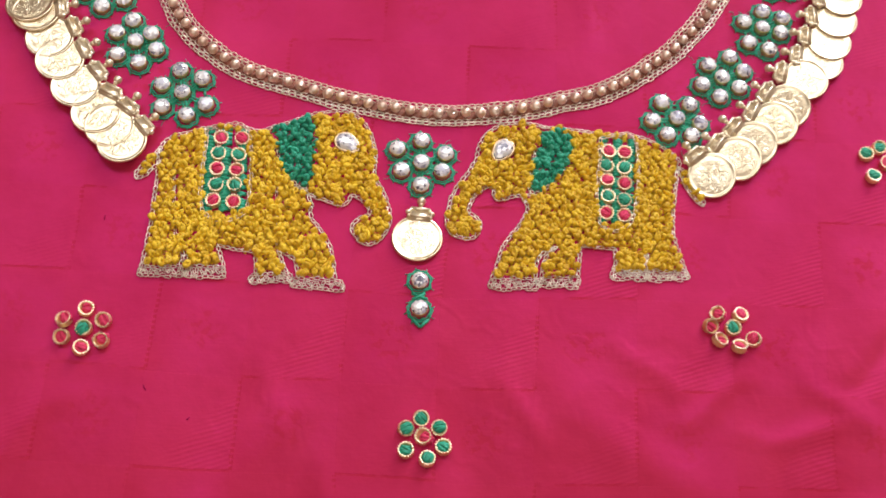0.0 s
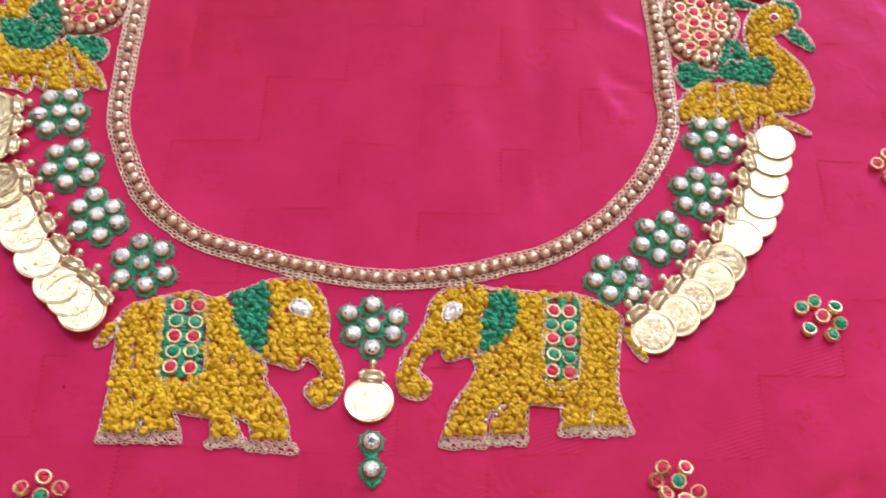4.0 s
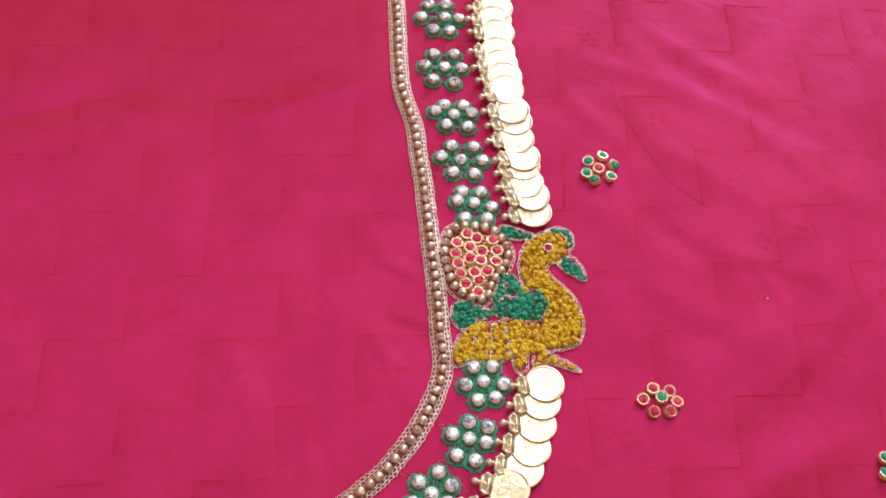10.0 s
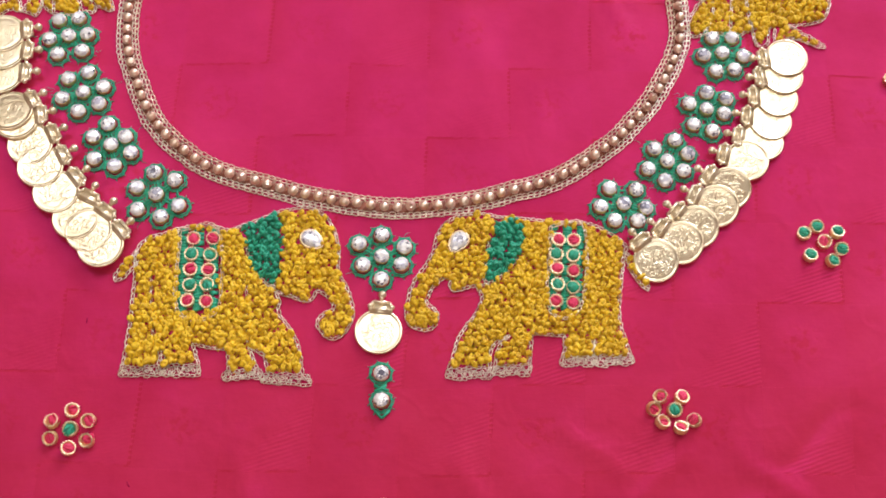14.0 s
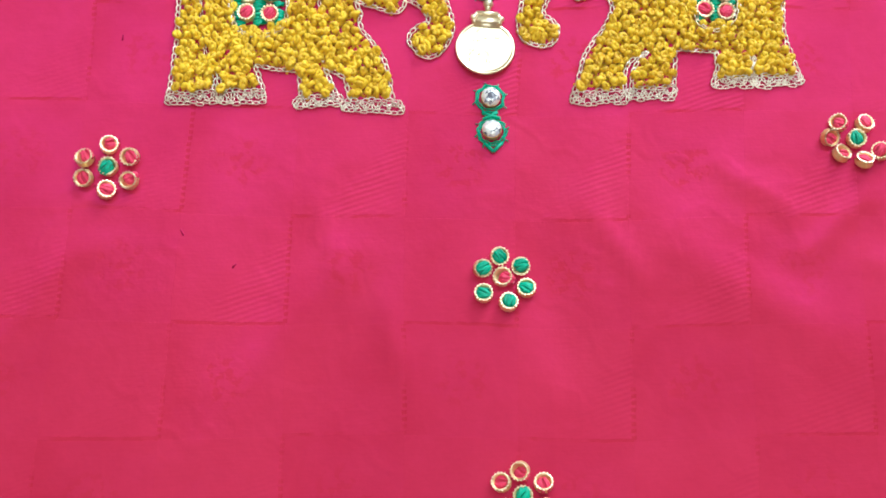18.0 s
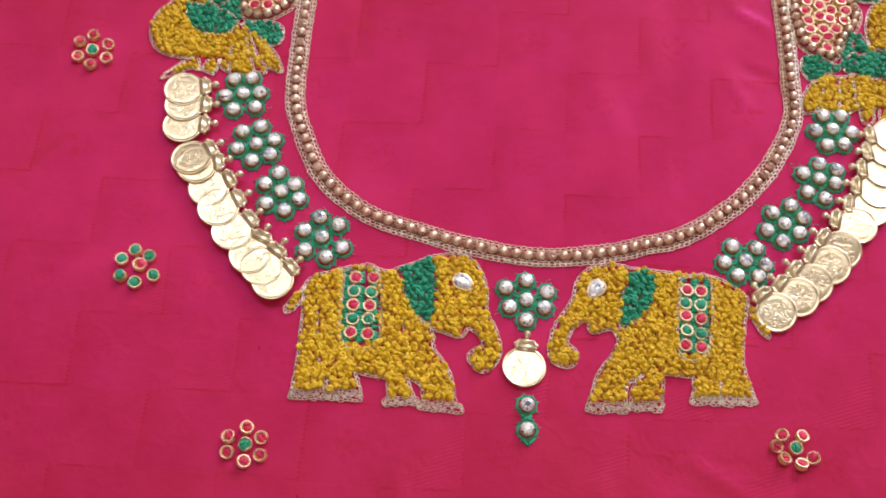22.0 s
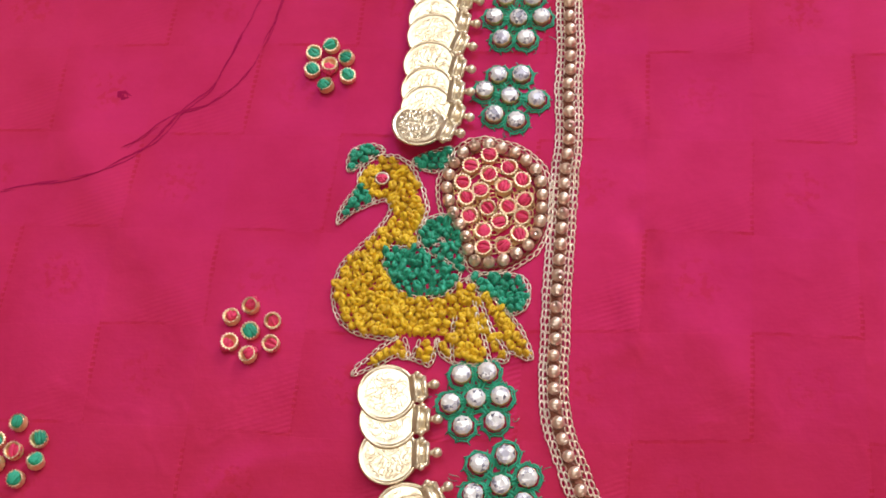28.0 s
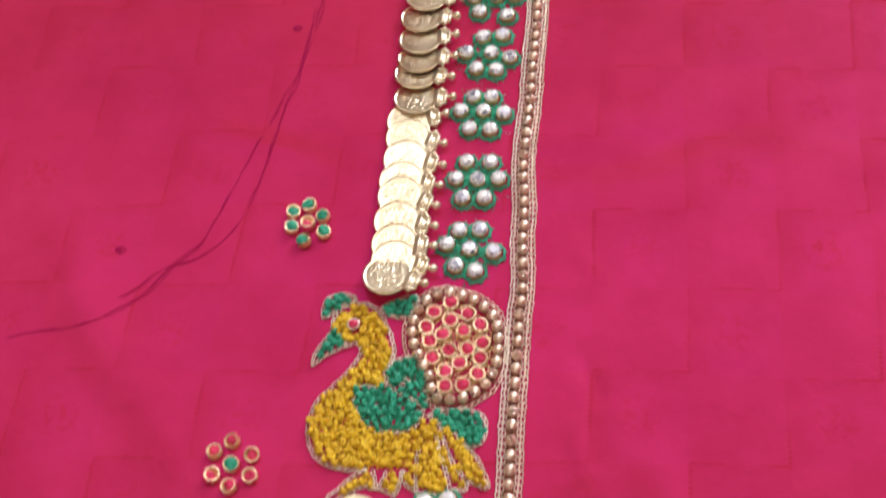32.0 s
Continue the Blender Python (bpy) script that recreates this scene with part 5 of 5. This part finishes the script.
def elephant(x, y, back, head, ear, chest, legs, belly, rump, tail, saddle, cups, feet, eye, eye_turn, fill_order, seams, label):
    top = empty("elephant", x, y)
    body = []
    for stroke in fill_order:
        body += stroke
    pocket = [saddle[0], saddle[1], saddle[2], saddle[3]]
    eye_hole = [(eye[0] + 2.7 * math.cos(k * math.pi / 6), eye[1] + 2.6 * math.sin(k * math.pi / 6)) for k in range(12)]
    spots = scatter([body, head, tail], [ear, pocket, eye_hole] + [corridor(q, 0.03) for q in seams], 1.63, 0.46)
    random.shuffle(spots)
    knots(top, "yellow_knot", spots, "yellow", 0.93)
    knots(top, "ear_knot", scatter([rounded(ear)], (), 1.62, 0.38), "green", 0.93)
    for name, stroke in [("back", back), ("head", head), ("chest", chest), ("belly", belly), ("rump", rump), ("tail", tail + tail[:1]), ("ear", ear[-6:])] + [("leg", q) for q in legs]:
        s = Soup()
        chain(s, stroke, 1.4, 0.74, 0.145, 0.4)
        tagged(place(name + "_outline", local(s, top).mesh(name + "_outline", ZARI_PALE), top, label="gilt chain stitch outline"), kind="stuff")
    for stroke in seams:
        s = Soup()
        chain(s, stroke, 1.4, 0.55, 0.11, 0.4)
        tagged(place("body_seam", local(s, top).mesh("body_seam", ZARI_PALE), top, label="gilt chain stitch seam between the knots"), kind="stuff")
    for k in range(0, len(feet), 4):
        a, b, c, d = feet[k:k + 4]
        s = Soup()
        count = max(4, round(math.dist(a, b) / 0.95))
        zig = []
        for r in range(count + 1):
            u, w = r / count, (0.12 if r % 2 else 0.88) + random.uniform(-0.1, 0.1)
            p, q = (a[0] + (b[0] - a[0]) * u, a[1] + (b[1] - a[1]) * u), (d[0] + (c[0] - d[0]) * u, d[1] + (c[1] - d[1]) * u)
            zig.append((p[0] + (q[0] - p[0]) * w, p[1] + (q[1] - p[1]) * w))
        chain(s, zig, 0.95, 0.6, 0.13, 0.35, loose=0.28)
        chain(s, [a, ((a[0] + b[0]) / 2, (a[1] + b[1]) / 2), b], 1.15, 0.7, 0.12, 0.55, loose=0.3)
        chain(s, [a, d, ((c[0] + d[0]) / 2, (c[1] + d[1]) / 2), c, b], 1.15, 0.75, 0.13, 0.3, loose=0.3)
        tagged(place("foot_stitches", local(s, top).mesh("foot_stitches", ZARI_PALE), top, label="foot filled with pale silver chain stitch"), kind="stuff")
    s = Soup()
    satin_block(s, saddle)
    tagged(place("saddle_cloth", local(s, top).mesh("saddle_cloth", GREEN), top, label="emerald green stitched saddle cloth"), kind="stuff")
    s = Soup()
    chain(s, saddle + saddle[:1], 1.4, 0.7, 0.15, 1.0)
    tagged(place("saddle_outline", local(s, top).mesh("saddle_outline", ZARI), top), kind="stuff")
    for i, (cx, cy) in enumerate(cups):
        thread_cup(top, cx, cy, "green" if (i // 2) % 2 else "red", 0.92, 8, "saddle_cup")
    m = top.matrix_basis.inverted() @ pose(eye[0] * MM, eye[1] * MM, lie(*eye) + 0.25 * MM, 0, 0, eye_turn)
    e = place("eye_stone", EYE, top, m, "pear-shaped clear crystal eye")
    place("eye_rim", EYE_RIM, e)
    return tagged(top, label, "elephant motif")


elephant(-40, -8, EL_BACK, EL_HEAD, EL_EAR, EL_CHEST, [EL_LEG_A, EL_LEG_B, EL_LEG_C, EL_LEG_D, EL_LEG_E, EL_LEG_F], EL_BELLY, EL_RUMP, EL_TAIL, EL_SADDLE, EL_CUPS, EL_FEET,
         (-16.6, 4.3), -35, (EL_BACK, EL_CHEST, EL_LEG_A, EL_LEG_B, EL_LEG_C, EL_BELLY, EL_LEG_D, EL_LEG_E, EL_LEG_F, EL_RUMP), [[(-54.0, 2.5), (-54.0, -4.1), (-53.5, -12.3), (-52.5, -20.2)], [(-31.7, -0.8), (-31.6, -7.7), (-31.1, -13.9), (-31.1, -20.6)]],
         "mustard French-knot elephant with broad green ear beside the pendant coin")
elephant(38, -10, ER_BACK, ER_HEAD, ER_EAR, ER_CHEST, [ER_LEG_A, ER_LEG_B, ER_LEG_C, ER_LEG_D, ER_LEG_E, ER_LEG_F], ER_BELLY, ER_RUMP, ER_TAIL, ER_SADDLE, ER_CUPS, ER_FEET,
         (19.2, 3.1), 232, (ER_BACK, ER_CHEST, ER_LEG_A, ER_LEG_B, ER_LEG_C, ER_BELLY, ER_LEG_D, ER_LEG_E, ER_LEG_F, ER_RUMP), [],
         "mustard French-knot elephant with slim green ear and longer tail")


# ---- peacocks ----
def peacock(x, y, body, feet, seams, wing, greens, cups, disc, outline, eye, wing_eyes, label):
    top = empty("peacock", x, y)
    inv = top.matrix_basis.inverted()
    wing_r = rounded(wing)
    eye_hole = [(eye[0] + 1.7 * math.cos(k * math.pi / 5), eye[1] + 1.7 * math.sin(k * math.pi / 5)) for k in range(10)]
    spots = scatter([body] + feet, [wing_r, eye_hole] + [corridor(q) for q in seams[:3]], 1.66, 0.72)
    random.shuffle(spots)
    knots(top, "yellow_knot", spots, "yellow", 0.93)
    knots(top, "wing_knot", scatter([wing_r], [[(ex + 0.8 * math.cos(k * 0.8), ey + 0.5 * math.sin(k * 0.8)) for k in range(8)] for ex, ey in wing_eyes] + [corridor(seams[3])], 1.64, 0.4), "green", 0.93)
    for name, shape in greens:
        knots(top, name + "_knot", scatter([rounded(shape)], (), 1.50, 0.45), "green", 0.86)
        s = Soup()
        chain(s, shape, 1.4, 0.70, 0.14, 0.4, closed=True)
        tagged(place(name + "_outline", local(s, top).mesh(name + "_outline", ZARI_PALE), top, label="gilt chain stitch outline"), kind="stuff")
    for name, stroke in outline + [("foot", f) for f in feet] + [("feather", f) for f in seams]:
        s = Soup()
        chain(s, stroke, 1.4, 0.74, 0.145, 0.8 if stroke in seams else 0.4)
        tagged(place(name + "_outline", local(s, top).mesh(name + "_outline", ZARI_PALE), top, label="gilt chain stitch outline"), kind="stuff")
    for ex, ey in wing_eyes:
        s = Soup()
        chain(s, [(ex + 1.3 * math.cos(k * 0.9), ey + 0.8 * math.sin(k * 0.9)) for k in range(7)], 1.1, 0.55, 0.12, 0.6, True)
        tagged(place("wing_eye", local(s, top).mesh("wing_eye", ZARI_PALE), top, label="small open loop of gilt chain stitch"), kind="stuff")
    n = max(8, round(sum(math.dist(p, q) for p, q in zip(disc, disc[1:] + disc[:1])) / 2.85))
    ring = smooth_path(disc, sum(math.dist(p, q) for p, q in zip(disc, disc[1:] + disc[:1])) / n, True)
    for p in ring:
        k = random.uniform(0.92, 1.0)
        place("tail_pearl", PEARL_MESH, top, inv @ pose(p.x * MM, p.y * MM, lie(p.x, p.y) + 1.5 * MM, random.uniform(0, 360), 0, 0) @ Matrix.Diagonal((k, k, k, 1)))
    cx, cy = sum(p.x for p in ring) / len(ring), sum(p.y for p in ring) / len(ring)
    for grow, mat in ((1.95, ZARI), (0.0, BROWN)):
        s = Soup()
        loop = [(p.x + (p.x - cx) / math.dist((p.x, p.y), (cx, cy)) * grow, p.y + (p.y - cy) / math.dist((p.x, p.y), (cx, cy)) * grow) for p in ring]
        chain(s, loop, 1.6, 0.85 if grow else 2.2, 0.16 if grow else 0.3, 0.2, True)
        tagged(place("tail_outline", local(s, top).mesh("tail_outline", mat), top, label="gilt chain stitch round the tail" if grow else "brown couching under the tail beads"), kind="stuff")
    s = Soup()
    for grow in (0.80, 0.64, 0.48, 0.32, 0.16):
        chain(s, [(cx + (p.x - cx) * grow, cy + (p.y - cy) * grow) for p in ring[::2]], 1.7, 1.2, 0.15, 0.1, True, 0.35)
    tagged(place("tail_ground", local(s, top).mesh("tail_ground", GOLD), top, label="loose gold stitches between the tail cups"), kind="stuff")
    for px, py in cups:
        thread_cup(top, px, py, "red", 0.94, 9, "tail_cup")
    s = Soup()
    s.tube([Vector(((eye[0] + 1.25 * math.cos(k * math.pi / 8)) * MM, (eye[1] + 1.25 * math.sin(k * math.pi / 8)) * MM, lie(*eye) + 1.3 * MM)) for k in range(16)], 0.26 * MM, 5, True)
    place("eye_ring", local(s, top).mesh("eye_ring", ZARI_PALE), top)
    place("eye", random.choice(FILLS["red"]), top, inv @ pose(eye[0] * MM, eye[1] * MM, lie(*eye) - 0.1 * MM) @ Matrix.Diagonal((0.85, 0.85, 0.8, 1)), "red thread eye")
    return tagged(top, label, "peacock motif")


peacock(-88, 90, PL_TOP + PL_WING[5:6] + PL_TAIL[::-1] + PL_FRONT[::-1], [PL_FOOT_A, PL_FOOT_B], [PL_FEATHER_A, PL_FEATHER_B, PL_FEATHER_C, PL_WING_SEAM], PL_WING,
        [("crest", PL_CREST), ("leaf", PL_LEAF), ("beak", PL_BEAK), ("tail_feather", PL_UNDER)], PL_CUPS, PL_RING,
        [("head", PL_TOP), ("breast", PL_FRONT), ("tail_feathers", PL_TAIL), ("wing", PL_WING + PL_WING[:1])], (-96.2, 105.8), [(-84.8, 92.3)],
        "mustard peacock with green wing and round beaded red tail")
peacock(100, 74, PR_TOP + PR_WING[5:6] + PR_TAIL[::-1] + PR_FRONT[::-1], [PR_FOOT_A, PR_FOOT_B], [PR_FEATHER_A, PR_FEATHER_B, PR_FEATHER_C, PR_WING_SEAM], PR_WING,
        [("crest", PR_CREST), ("leaf", PR_LEAF), ("beak", PR_BEAK), ("tail_feather", PR_UNDER)], PR_CUPS, PR_RING,
        [("head", PR_TOP), ("breast", PR_FRONT), ("tail_feathers", PR_TAIL), ("wing", PR_WING + PR_WING[:1])], (113.0, 93.8), [(99.4, 82.4)],
        "mustard peacock with deep breast, green wing and a round red tail")


# ---- tracing marks on the cloth ----
def stencil(name, points, width, label, ink=CHALK, passes=3, sway=1.5):
    """A line drawn over more than once, breaking up where the cloth did not take it."""
    s = Soup()
    for lap in range(passes):
        path = smooth_path(points, 1.2)
        run, skip = [], 0
        for i, p in enumerate(path + [None]):
            if p is not None and skip <= 0:
                wander = noise.noise((p.x * 0.09 + 9 * lap, p.y * 0.09, 3.7 * lap)) * sway * 2
                q = p + Vector((wander, -wander * 0.4)) + Vector((random.uniform(-0.1, 0.1), random.uniform(-0.1, 0.1)))
                run.append(Vector((q.x * MM, q.y * MM, lie(q.x, q.y) + 0.08 * MM)))
                if random.random() < 0.10:
                    skip = random.randint(1, 2 + 2 * lap)
                continue
            skip -= 1
            if len(run) > 1:
                s.ribbon(run, width * MM)
            run = []
    tagged(place(name, s.mesh(name, ink)), label, "tracing mark")


for line in (STENCIL_L, STENCIL_L_TWIN):
    stencil("tracing_line", line, 0.16, "broken dark tracing line drawn on the silk", CHALK, 3, 0.6)
stencil("tracing_line", STENCIL_R, 0.09, "faint broken tracing line drawn on the silk", PENCIL, 2, 0.9)
for sx, sy in STENCIL_SPOTS:
    stencil("ink_spot", [(sx + (1.1 - 0.1 * k) * math.cos(k * 0.9), sy + 0.8 * math.sin(k * 0.9)) for k in range(9)], 0.5, "small dark smudge of tracing ink on the silk")
for sx, sy in STENCIL_FLOWERS:
    for k in range(7):
        ox, oy = (0, 0) if k == 6 else (3.1 * math.cos(k * math.pi / 3), 3.1 * math.sin(k * math.pi / 3))
        stencil("tracing_ring", [(sx + ox + 0.6 * math.cos(q * 0.7), sy + oy + 0.6 * math.sin(q * 0.7)) for q in range(10)], 0.34, "faint ring of an unworked traced flower on the silk", PENCIL, 2, 0.3)


def lint(x, y, turn, material):
    s = Soup()
    pts = [Vector((x + 0.5 * (k - 2) * math.cos(radians(turn)) + 0.12 * math.sin(k * 1.7), y + 0.5 * (k - 2) * math.sin(radians(turn)) + 0.12 * math.cos(k * 2.1), 0)) for k in range(5)]
    s.tube([Vector((p.x * MM, p.y * MM, lie(p.x, p.y) + 0.05 * MM)) for p in pts[1:4]], 0.16 * MM, 4)
    tagged(place("lint", s.mesh("lint", material)), "tiny lint-sized fleck on the crimson silk", "lint")

for x, y, turn in LINT:
    lint(x, y, turn, CHALK)
# pale fleck added to stand for a tiny white sparkle on the silk
lint(174.1, 73.8, 20, ZARI_PALE)
